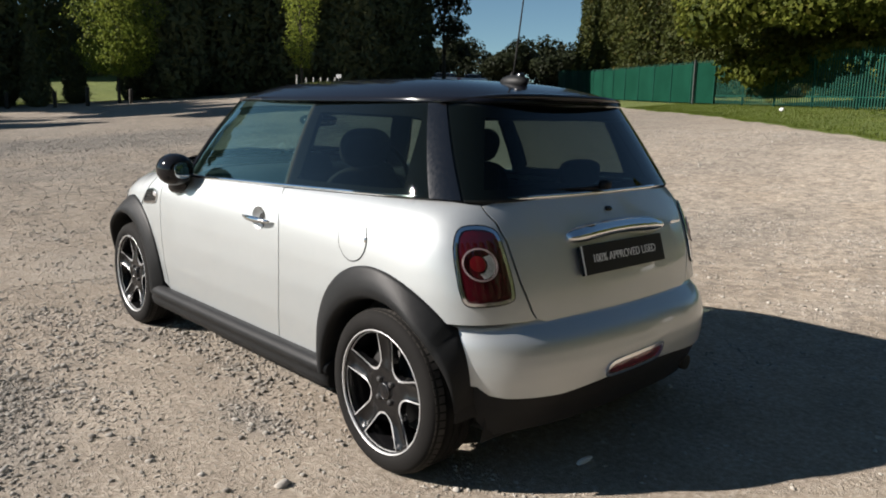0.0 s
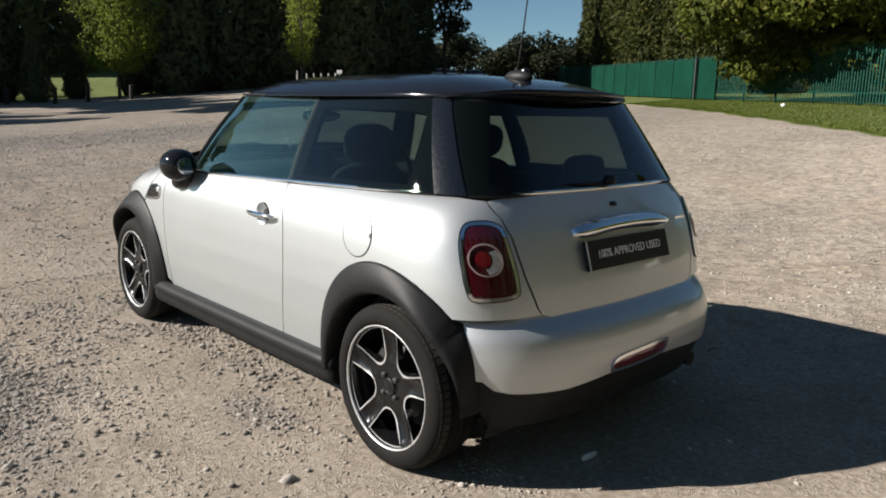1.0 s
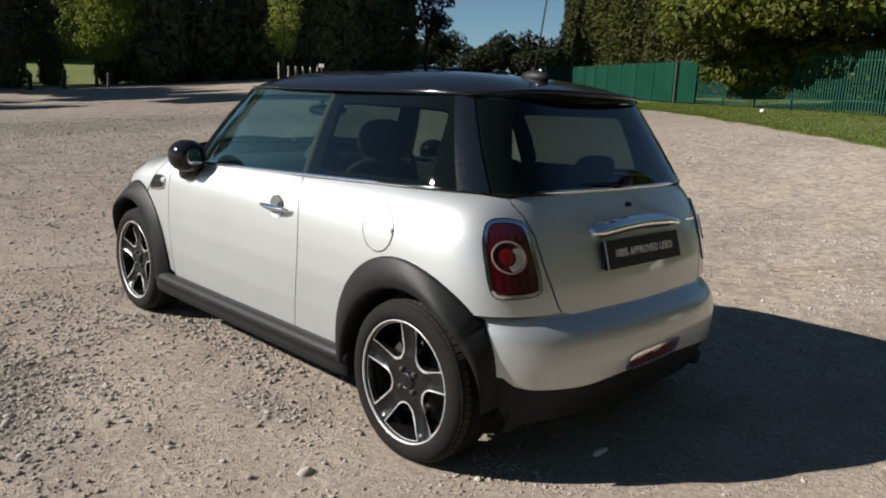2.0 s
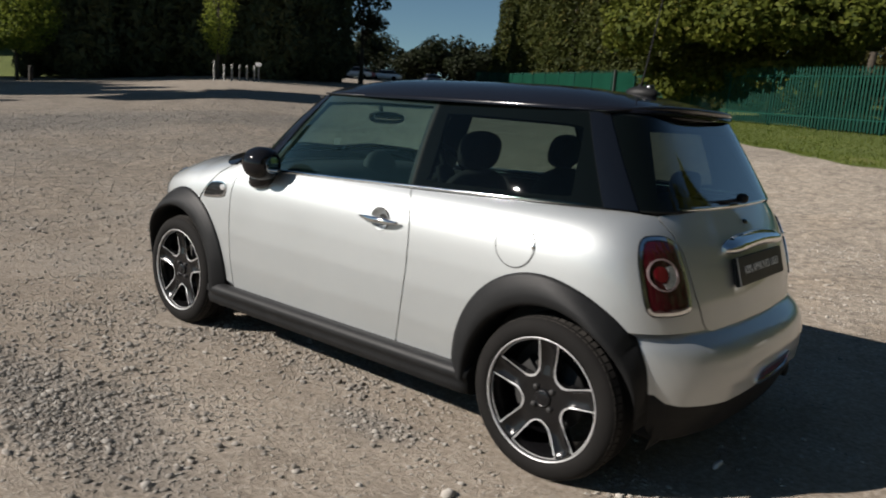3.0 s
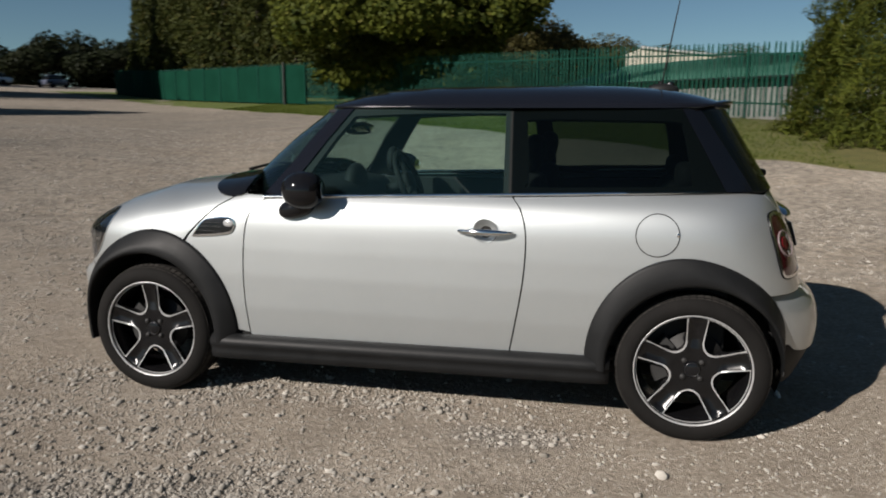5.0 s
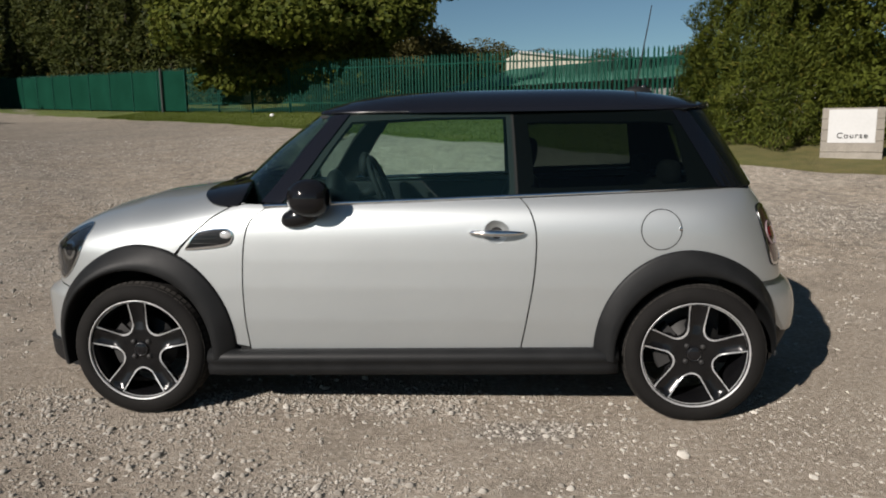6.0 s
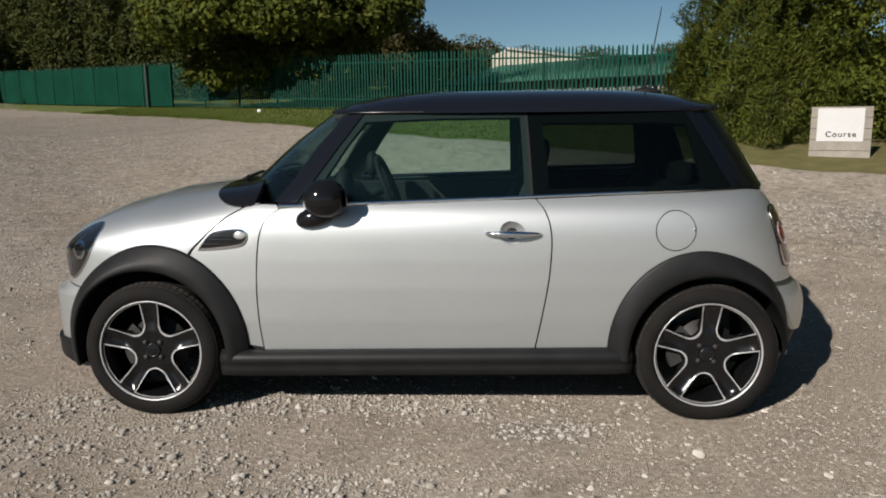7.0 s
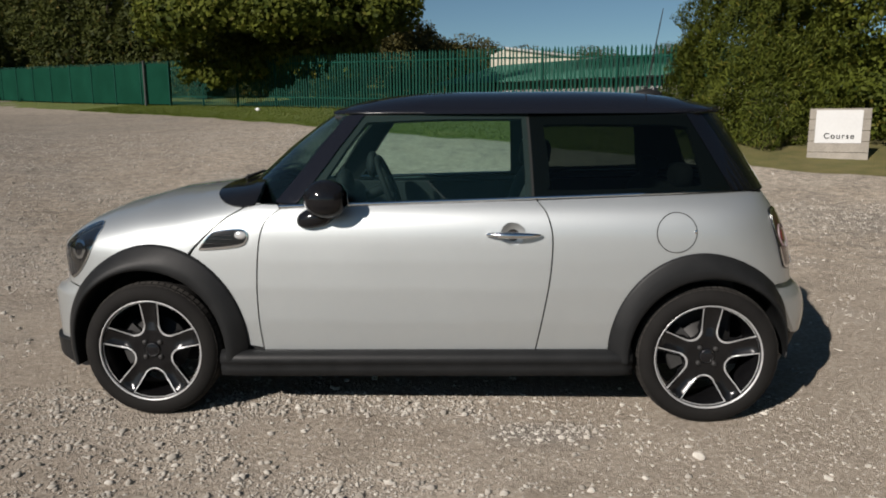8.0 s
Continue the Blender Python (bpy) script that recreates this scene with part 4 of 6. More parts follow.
# spoiler lip over the rear window
bm = bmesh.new()
ys = np.linspace(-.535, .535, 31)
sec = []
for y in ys:
    e = 1.405 - .13 * (abs(y) / .535) ** 3.0
    zc = 1.366 - .012 * (abs(y) / .535) ** 3
    sec.append([bm.verts.new(p) for p in ((e - .13, y, zc + .004), (e - .03, y, zc + .012), (e, y, zc + .006), (e, y, zc - .006), (e - .03, y, zc - .018), (e - .13, y, zc - .025))])
    thin = 1 - .92 * (abs(y) / .535) ** 5
    for v in sec[-1]:
        v.co.x, v.co.z = e - .12 + (v.co.x - e + .12) * (.55 + .45 * thin), zc - .016 + (v.co.z - zc + .016) * thin
for u, w in zip(sec, sec[1:]):
    for k in range(6):
        f = bm.faces.new((u[k], u[(k + 1) % 6], w[(k + 1) % 6], w[k]))
        f.smooth = True
bm.faces.new(sec[0]), bm.faces.new(sec[-1][::-1])
bmesh.ops.recalc_face_normals(bm, faces=bm.faces)
part("roof_spoiler", bm, GLOSS_BLACK, car, "black roof spoiler")


# wheel arches, wells and wheels
def make_arch(arch, inner, a0, a1, surface_y, s):
    cx, cz, rx, rz = arch
    ix, iz, ir, irz = inner
    bm = bmesh.new()
    rows = []
    for k in range(61):
        a = radians(a0 + (a1 - a0) * k / 60)
        ease = min(1, max(0, (math.degrees(a) - 105) / 65))
        tail_out = .048 * math.sin(math.pi * min(1, max(0, (82 - math.degrees(a)) / 86))) ** 1.2 if cx > 0 else .034 * ease * ease * (3 - 2 * ease)
        lift = .016 * min(1, max(0, (45 - math.degrees(a)) / 25)) if cx > 0 else 0
        ox, oz = cx + (rx + tail_out) * math.cos(a), cz + rz * math.sin(a)
        nx, nz = ix + ir * math.cos(a), iz + irz * math.sin(a)
        y_out = surface_y(ox, oz)
        row = []
        row.append(bm.verts.new((ox, -s * (y_out - .012), oz)))
        flare = .826
        if cx < 0:
            f = min(1, max(0, (math.degrees(a) - 125) / 60))
            f = f * f * (3 - 2 * f)
            y_out, flare = max(y_out, .775) - .06 * f, .826 - .075 * f
        else:
            f = min(1, max(0, (62 - math.degrees(a)) / 64))
            flare = .826 - .075 * f * f * (3 - 2 * f)
            y_out -= .028 * f * f * f
        for u, proud in ((0, .005), (.1, .010), (.35, .020), (.6, .026), (.85, .026), (.96, .018), (1.0, .004), (1.0, -.05), (1.01, -.2)):
            x, z = ox + (nx - ox) * u, oz + (nz - oz) * u
            base = y_out + (flare - y_out) * min(u * 1.1, 1)
            row.append(bm.verts.new((x, -s * (base + proud + lift * max(0, 1 - u)), z)))
        rows.append(row)
    for r, q in zip(rows, rows[1:]):
        for k in range(len(r) - 1):
            f = bm.faces.new((r[k], r[k + 1], q[k + 1], q[k]))
            f.smooth = True
    bmesh.ops.recalc_face_normals(bm, faces=bm.faces)
    return bm


def front_y(x, z):
    return -nose(x, nose_v(x, max(z, .28))).y


def rear_y(x, z):
    return -side(side_q(x, max(z, .3)), max(z, .3)).y if z > .6 or x < 1.3 else -bumper(bumper_q(x, max(z, .25)), max(z, .25)).y


for s in (1, -1):
    part("wheel_arch", make_arch(FRONT_ARCH, INNER_ARCH[-1], -4, 192, front_y, s), PLASTIC, car, "matt black plastic wheel arch")
    part("wheel_arch", make_arch(REAR_ARCH, INNER_ARCH[1], -3, 184, rear_y, s), PLASTIC, car, "matt black plastic wheel arch")
    for e in (-1, 1):
        bm = bmesh.new()
        cx = 1.2335 * e
        pts = [(cx + .365 * math.cos(radians(a)), .30 + .365 * math.sin(radians(a))) for a in range(-20, 201, 10)]
        inn, out = [bm.verts.new((x, -s * .50, z)) for x, z in pts], [bm.verts.new((x, -s * .65, z)) for x, z in pts]
        for k in range(len(pts) - 1):
            bm.faces.new((inn[k], inn[k + 1], out[k + 1], out[k]))
        bm.faces.new(inn)
        part("wheel_well", bm, DARK, car)
    # sill
    bm = bmesh.new()
    secs = [(.800, .322), (.822, .318), (.842, .300), (.846, .282), (.842, .268), (.832, .260), (.837, .244), (.829, .210), (.80, .199), (.72, .19)]
    rows = []
    for x in np.linspace(-.90, .905, 40):
        rows.append([bm.verts.new((x, -s * (y - .012 * (1 - min(1, (x + .9) / .06)) - .012 * (1 - min(1, (.905 - x) / .06))), z + .011 * x - .002)) for y, z in secs])
    for r, q in zip(rows, rows[1:]):
        for k in range(len(secs) - 1):
            f = bm.faces.new((r[k], r[k + 1], q[k + 1], q[k]))
            f.smooth = True
    bm.faces.new(rows[0]), bm.faces.new(rows[-1])
    bmesh.ops.recalc_face_normals(bm, faces=bm.faces)
    part("sill", bm, PLASTIC, car, "matt black plastic sill")



def spoke_windows(grow=0.0, ro=.214):
    """The five openings between the spokes, as outlines of (across, up); grow widens the spokes."""
    out = []
    for k in range(5):
        mid = 90 + 36 + 72 * k
        left, right = mid - 36, mid + 36
        def edge(axis, sign, r, half):
            # point beside a spoke's axis at the radius r
            a = radians(axis)
            return (r * math.cos(a) - sign * half * math.sin(a), r * math.sin(a) + sign * half * math.cos(a))
        h = lambda r: .030 + (r - .07) * .075 + grow
        tip = (radians(mid), .072 + grow * 1.3)
        pts = [edge(left, 1, r, h(r)) for r in np.linspace(ro - .003, .112 + grow, 6)]
        c = (tip[1] * math.cos(tip[0]), tip[1] * math.sin(tip[0]))
        q = [edge(right, -1, r, h(r)) for r in np.linspace(.112 + grow, ro - .003, 6)]
        curve = [((1 - t) ** 2 * pts[-1][0] + 2 * t * (1 - t) * c[0] * .96 + t * t * q[0][0], (1 - t) ** 2 * pts[-1][1] + 2 * t * (1 - t) * c[1] * .96 + t * t * q[0][1]) for t in np.linspace(.14, .86, 6)]
        a1, a0 = math.atan2(q[-1][1], q[-1][0]), math.atan2(pts[0][1], pts[0][0])
        while a1 < a0:
            a1 += 2 * math.pi
        rim = [(ro * math.cos(a), ro * math.sin(a)) for a in np.linspace(a1, a0, 9)]
        out.append(pts + curve + q + rim)
    return out


def disc(r, n=80):
    return [(r * math.cos(a), r * math.sin(a)) for a in np.linspace(0, 2 * math.pi, n + 1)[:-1]]


def hollow(u, v, dish):
    """How far a spoke's face is dished between its edges."""
    r, a = math.hypot(u, v), math.degrees(math.atan2(v, u))
    off = (a - 90 + 36) % 72 - 36
    across = r * math.sin(radians(off)) / .034
    return dish * max(0.0, 1 - across * across) * min(1, max(0, (r - .085) / .04)) * min(1, max(0, (.214 - r) / .02))


def plate(name, loop, holes, y0, material, thick, step=.014, dish=0.0):
    """A flat-backed plate on the wheel's face."""
    return sheet(name, loop, lambda u, v: Vector((u, y0 + .020 * max(0.0, 1 - ((u * u + v * v) ** .5 / .21) ** 2) + hollow(u, v, dish), v)), material, 1, holes, step=step, depth=thick, away=Vector((0, -1, 0)))


def make_wheel(at, s, turn):
    wheel = new("wheel")
    wheel.parent = car
    tagged(wheel, "five-spoke black alloy wheel with machined edges and low tyre")
    # tyre: sidewall, shoulder and tread with grooves
    bm = bmesh.new()
    lathe(bm, [(.222, .090), (.228, .101), (.245, .106), (.262, .105), (.278, .099), (.288, .091), (.2945, .080), (.2975, .066), (.298, .050), (.298, .047), (.291, .046), (.291, .039), (.298, .038), (.298, .016), (.298, .013), (.291, .012), (.291, .005), (.298, .004), (.298, -.030), (.291, -.031), (.291, -.038), (.298, -.039), (.2975, -.066), (.290, -.088), (.262, -.104), (.225, -.095)], 0, 96)
    tyre = part("tyre", bm, TYRE, wheel, "low-profile black rubber tyre")
    bm = bmesh.new()
    for k in range(66):
        a = 2 * math.pi * k / 66
        box(bm, (-.0112, -.012, -.004), (.0112, .024, .0005), 0, Matrix.Rotation(a, 4, "Y") @ Matrix.Translation((0, -.076, .2945)) @ Matrix.Rotation(radians(17), 4, "X"))
    tagged(part("tread", bm, TREAD, tyre), kind="stuff")
    # rim: lip and barrel
    bm = bmesh.new()
    lathe(bm, [(.2190, .082), (.2200, .090), (.2235, .094), (.2258, .097), (.2262, .100), (.2248, .1012), (.2222, .1004), (.2205, .097), (.2195, .090)][::-1], 0, 96)
    bmesh.ops.recalc_face_normals(bm, faces=bm.faces)
    part("rim", bm, MACHINED, wheel, "machined silver rim lip")
    bm = bmesh.new()
    lathe(bm, [(.2198, .093), (.2165, .086), (.207, .06), (.200, 0), (.205, -.09)], 0, 64)
    part("barrel", bm, RIM_BLACK, wheel)
    # spokes: silver-edged plate with a black inlay
    part("spokes", plate("spokes", disc(.2165), spoke_windows(), -.0865, MACHINED, .003, dish=.018), MACHINED, wheel, "machined silver spoke edges")
    part("spoke_core", plate("spoke_core", disc(.2150), spoke_windows(.0004), -.0835, RIM_BLACK, .024, dish=.018), RIM_BLACK, wheel, "black spoke flanks")
    part("spoke_inlay", plate("spoke_inlay", disc(.2150), spoke_windows(-.0060, .225), -.0895, RIM_BLACK, .004, dish=.014), RIM_BLACK, wheel, "black spoke faces")
    # hub cap, bolts
    bm = bmesh.new()
    lathe(bm, [(.001, .081), (.026, .080), (.032, .076), (.034, .064)], 0, 40)
    hub = part("hub_cap", bm, GLOSS_BLACK, wheel)
    bm = bmesh.new()
    lathe(bm, [(.0265, .0797), (.0275, .0808), (.0290, .0800), (.0298, .0770)], 0, 40)
    part("hub_ring", bm, SATIN, hub)
    for k in range(4):
        a = radians(45 + 90 * k)
        bm = bmesh.new()
        lathe(bm, [(.001, .081), (.008, .081), (.0105, .077), (.011, .06)], 0, 12)
        bm.transform(Matrix.Translation((.047 * math.cos(a), 0, .047 * math.sin(a))))
        part("wheel_bolt", bm, CALIPER, wheel)
    # brake disc and caliper
    bm = bmesh.new()
    lathe(bm, [(.06, .030), (.066, .006), (.132, .006), (.134, .0), (.134, -.012)], 0, 48)
    part("brake_disc", bm, STEEL, wheel)
    bm = bmesh.new()
    rows = []
    for k in range(13):
        a = radians(135 + 6.5 * k)
        rows.append([bm.verts.new((r * math.cos(a), y, r * math.sin(a))) for r, y in ((.098, -.026), (.150, -.026), (.157, -.018), (.157, .03), (.098, .03))])
    for u, w in zip(rows, rows[1:]):
        for k in range(5):
            bm.faces.new((u[k], u[(k + 1) % 5], w[(k + 1) % 5], w[k]))
    bm.faces.new(rows[0]), bm.faces.new(rows[-1][::-1])
    bmesh.ops.recalc_face_normals(bm, faces=bm.faces)
    part("brake_caliper", bm, CALIPER, wheel)
    m = Matrix.Translation(at)
    if s < 0:
        m = m @ Matrix.Rotation(math.pi, 4, "Z")
    wheel.matrix_basis = m @ Matrix.Rotation(radians(turn), 4, "Y")
    return wheel


WHEEL_AT = {-1: (-1.216, .306, 1.02), 1: (1.2295, .2995, 1.0)}
first = make_wheel((-1.216, -.720, .306), 1, 0)
first.scale = (1.02, 1.02, 1.02)
for e, y, turn in ((1, -.720, 3), (-1, .720, 20), (1, .720, -14)):
    x, z, k = WHEEL_AT[e]
    m = Matrix.Translation((x, y, z)) @ (Matrix.Rotation(math.pi, 4, "Z") if y > 0 else Matrix()) @ Matrix.Rotation(radians(turn), 4, "Y") @ Matrix.Scale(k, 4)
    copy_thing(first, m)

# underbody
bm = bmesh.new()
box(bm, (-1.55, -.60, .19), (1.60, .60, .25), .02)
box(bm, (-.82, -.74, .20), (.80, .74, .30), .02)
box(bm, (1.25, -.52, .25), (1.66, .52, .40), .03)
part("underbody", bm, DARK, car)

# ---- lamps, handles, mirrors and other fittings of the car ----
def inset(loop, d):
    """The outline drawn in by d all round."""
    n, out = len(loop), []
    area = sum(a[0] * b[1] - b[0] * a[1] for a, b in zip(loop, loop[1:] + loop[:1]))
    for i in range(n):
        a, b, c = loop[i - 1], loop[i], loop[(i + 1) % n]
        t = Vector((c[0] - a[0], c[1] - a[1])).normalized()
        k = d if area > 0 else -d
        out.append((b[0] - t.y * k, b[1] + t.x * k))
    return out


def round_loop(c, rx, rz, n=32):
    return [(c[0] + rx * math.cos(a), c[1] + rz * math.sin(a)) for a in np.linspace(0, 2 * math.pi, n + 1)[:-1]]


HEAD_LOOP = smooth_line([(-1.462, .585), (-1.478, .628), (-1.52, .640), (-1.60, .615), (-1.68, .535), (-1.725, .44), (-1.715, .365), (-1.67, .330), (-1.60, .360), (-1.535, .425), (-1.49, .495), (-1.462, .585)], 4)[:-1]
SCOOP_LOOP = smooth_line([(-.972, .4610), (-.912, .503), (-.86, .509), (-.79, .505), (-.762, .497), (-.750, .483), (-.757, .469), (-.78, .462), (-.85, .460), (-.94, .4600)], 5)
LAMP_C = (1.673, .806)
REVERSE = [(LAMP_C[0] + .0515 * math.cos(radians(a)) * .97, LAMP_C[1] + .0475 * math.sin(radians(a)) * .97) for a in range(-85, 46, 10)] + [(LAMP_C[0] - .008 + .031 * math.cos(radians(a)), LAMP_C[1] + .003 + .031 * math.sin(radians(a))) for a in range(45, -86, -13)]
for s in (1, -1):
    # tail lamp
    lamp_body = part("tail_lamp", sheet("tail_lamp", inset(lamp_loop, .002), side, CHROME, s, [inset(lamp_loop, .0130)], step=.012, depth=.02, lift=.007), CHROME, car, "red tail lamp in a chrome surround")
    part("gasket", sheet("gasket", inset(lamp_loop, -.0025), side, RIM_BLACK, s, [inset(lamp_loop, .0035)], step=.012, depth=.004, lift=.0045), RIM_BLACK, lamp_body)
    ring_hole = round_loop(LAMP_C, .0575, .0533)
    part("red_lens", sheet("red_lens", inset(lamp_loop, .0138), side, LENS_DEEP, s, [ring_hole], step=.015, depth=.004, lift=.005), LENS_DEEP, lamp_body)
    part("lens_ring", sheet("lens_ring", ring_hole, side, LENS_RING, s, [round_loop(LAMP_C, .052, .048)], step=.01, depth=.006, lift=.009), LENS_RING, lamp_body)
    part("clear_lens", sheet("clear_lens", round_loop(LAMP_C, .052, .048), side, LENS_DEEP, s, [round_loop((LAMP_C[0] - .008, LAMP_C[1] + .003), .025, .026), REVERSE], step=.01, depth=.003, lift=.004), LENS_DEEP, lamp_body)
    part("stop_lens", sheet("stop_lens", round_loop((LAMP_C[0] - .008, LAMP_C[1] + .003), .0245, .0255), side, LENS_RED, s, step=.01, depth=.004, lift=.008), LENS_RED, lamp_body)
    part("reverse_lens", sheet("reverse_lens", inset(REVERSE, .0006), side, LENS_CLEAR, s, step=.01, depth=.003, lift=.006), LENS_CLEAR, lamp_body)
    # headlamp
    head = part("headlamp", sheet("headlamp", HEAD_LOOP, nose, CHROME, s, [inset(HEAD_LOOP, .007)], step=.015, depth=.012, lift=.004), CHROME, car, "oval headlamp with dark reflector")
    part("lamp_glass", sheet("lamp_glass", inset(HEAD_LOOP, .007), nose, GLASS_LAMP, s, step=.02, depth=0, lift=.004), GLASS_LAMP, head)
    part("reflector", sheet("reflector", inset(HEAD_LOOP, .002), nose, RIM_BLACK, s, step=.025, depth=0, lift=-.012), RIM_BLACK, head)
    c = (-1.60, .48)
    part("bulb_ring", sheet("bulb_ring", round_loop(c, .05, .055), nose, CHROME, s, [round_loop(c, .035, .04)], step=.012, depth=.005, lift=-.004), CHROME, head)
    # scoop with the side repeater
    scoop = part("side_scoop", sheet("side_scoop", SCOOP_LOOP, nose, CHROME, s, [inset(SCOOP_LOOP, .004)], step=.010, depth=.008, lift=.006), CHROME, car, "black side scoop with chrome rim and clear repeater lamp")
    part("grille", sheet("grille", inset(SCOOP_LOOP, .004), nose, RIM_BLACK, s, step=.015, depth=0, lift=.002), RIM_BLACK, scoop)
    for k in range(3):
        p = nose(-.865, .469 + .011 * k)
        bm = bmesh.new()
        box(bm, (-.945 + .022 * k, s * p.y - .006, p.z - .0018), (-.822, s * p.y + .006, p.z + .0018), .001)
        part("slat", bm, PLASTIC, scoop)
    p = nose(-.783, .485)
    part("repeater", rounded(bmesh.new(), (p.x, s * (p.y - .001), p.z), (.052, .015, .034), 2.2), LENS_CLEAR, scoop, "clear side repeater lamp")
    # door handle in its cup
    d = [o for o in car.children if o.name.startswith("door")][0 if s > 0 else -1]
    y = -.829
    bm = bmesh.new()
    path, rad = [], []
    for k in range(25):
        t = k / 24
        path.append((.272 + .229 * t, s * (y - .012 - .020 * math.sin(math.pi * min(1, max(0, (t - .05) / .95))) ** .6), .837 - .002 * t))
        rad.append((.0035 + .0105 * math.sin(math.pi * min(1, t * .93 + .05)) ** .7) * (.7 if abs(t - .17) < .03 else 1))
    tube(bm, path, rad, 12)
    part("handle", bm, CHROME, d, "chrome door handle")
    # mirror, the far one set a little further forward
    ahead = 0 if s > 0 else -.05
    shell = rounded(bmesh.new(), (-.398 + ahead, -s * .862, .990), (.190, .172, .160), 2.12, Matrix.Rotation(radians(8 * s), 3, "Z"), 24, 32)
    for v in shell.verts:
        v.co.x = min(v.co.x, -.319 + ahead)
    mirror = part("wing_mirror", shell, GLOSS_BLACK, car, "gloss black door mirror")
    part("mirror_foot", rounded(bmesh.new(), (-.455 + ahead, -s * .808, .905), (.17, .12, .088), 2.3, Matrix.Rotation(radians(-14), 3, "Y")), GLOSS_BLACK, mirror)
    part("mirror_glass", rounded(bmesh.new(), (-.3125 + ahead, -s * .858, .990), (.004, .100, .078), 2.4, Matrix.Rotation(radians(15 * s), 3, "Z") @ Matrix.Rotation(radians(-3), 3, "Y")), MIRROR, mirror)
    bm = bmesh.new()
    tube(bm, [(-.44 + ahead, -s * .80, .92), (-.42 + ahead, -s * .84, .95)], [.03, .028], 10)
    part("mirror_stalk", bm, PLASTIC, mirror)

# cup behind each door handle: a shallow bowl of paint let into the door
for s in (1, -1):
    d = [o for o in car.children if o.name.startswith("door")][0 if s > 0 else -1]
    bm = bmesh.new()
    rows = []
    for i in range(9):
        r = .052 * i / 8
        rows.append([bm.verts.new((.385 + r * math.cos(a), -s * (.829 + .0025 - .026 * (1 - (i / 8) ** 2)), .837 + r * .95 * math.sin(a))) for a in np.linspace(0, 2 * math.pi, 29)[:-1]])
    for u, w in zip(rows, rows[1:]):
        for k in range(28):
            f = bm.faces.new((u[k], u[(k + 1) % 28], w[(k + 1) % 28], w[k]))
            f.smooth = True
    bmesh.ops.remove_doubles(bm, verts=rows[0], dist=1e-5)
    part("handle_cup", bm, PAINT, d)

# black cowl at the foot of the windscreen
COWL = smooth_line([(-.74, .590), (-.80, .597), (-.865, .629), (-.918, .683), (-.945, .743), (-.942, .79), (-.93, .83), (-.925, .8995)], 4)
cowl_loop = COWL + [(-.74, .8995), (-.73, .75), (-.715, .66), (-.72, .605)]
part("cowl", joined("cowl", [sheet("t", cowl_loop, nose, GLOSS_BLACK, s, step=.025, depth=.02, lift=.008) for s in (1, -1)], GLOSS_BLACK), GLOSS_BLACK, car, "black plastic cowl under the windscreen")
for y0, y1 in ((-.45, -.02), (.05, .5)):
    bm = bmesh.new()
    tube(bm, [(-.86, y0, 1.045), (-.84, (y0 + y1) / 2, 1.062), (-.80, y1, 1.05)], [.008, .007, .004], 6)
    part("wiper", bm, PLASTIC, car)
# washer jets
for y in (-.25, .25):
    part("washer_jet", rounded(bmesh.new(), (-1.06, y, 1.004), (.03, .02, .012), 2.5), PLASTIC, car)

# tailgate fittings
bm = bmesh.new()
rows = []
for k in range(41):
    t = -1 + 2 * k / 40
    y, w = .018 + .308 * t, (1 - abs(t) ** 9)
    zc, hgt, dep = .868 + .016 * (1 - t * t), .010 + .022 * w, .014 + .034 * w
    x0 = tail(zc) - .018
    rows.append([bm.verts.new((x0 + dep * 1.25 * math.cos(a) ** 1 if math.cos(a) > 0 else x0, y, zc + hgt * math.sin(a))) for a in np.linspace(-math.pi / 2, math.pi / 2, 9)])
for u, w in zip(rows, rows[1:]):
    for k in range(8):
        f = bm.faces.new((u[k], u[k + 1], w[k + 1], w[k]))
        f.smooth = True
bm.faces.new(rows[0]), bm.faces.new(rows[-1][::-1])
bmesh.ops.recalc_face_normals(bm, faces=bm.faces)
part("grip", bm, CHROME, tailgate, "polished chrome tailgate grip")
TILT_PLATE = Matrix.Translation((1.678, 0, .789)) @ Matrix.Rotation(radians(-17), 4, "Y")
bm = bmesh.new()
box(bm, (-.012, -.262, -.054), (.006, .262, .054), .003, TILT_PLATE)
plate_ob = part("number_plate", bm, PLATE, tailgate, "black plate with white lettering 100% APPROVED USED")
curve = bpy.data.curves.new("lettering", "FONT")
curve.body, curve.size, curve.align_x, curve.align_y, curve.extrude = "100% APPROVED USED", .0405, "CENTER", "CENTER", .0006
text = new("lettering_curve", curve)
letters = bpy.data.meshes.new_from_object(text)
bpy.data.objects.remove(text)
letters.transform(TILT_PLATE @ Matrix.Translation((.0072, 0, 0)) @ Matrix.Rotation(radians(90), 4, "Z") @ Matrix.Rotation(radians(90), 4, "X") @ Matrix.Diagonal((1.0, 1.06, 1, 1)))
letters.materials.clear()
letters.materials.append(PRINT)
part("lettering", letters, PRINT, plate_ob, "white lettering")
bm = bmesh.new()
box(bm, (.0055, -.262, -.054), (.0075, -.256, .054), 0, TILT_PLATE)
part("plate_edge", bm, WHITE, plate_ob)
part("badge", rounded(bmesh.new(), (tail(.952) + .003, 0, .952), (.012, .046, .022), 2.2, Matrix.Rotation(radians(-35), 3, "Y")), GLOSS_BLACK, tailgate)
bm = bmesh.new()
box(bm, (1.622, .40, .862), (1.630, .47, .876), .002, None)
part("model_badge", bm, CHROME, tailgate)
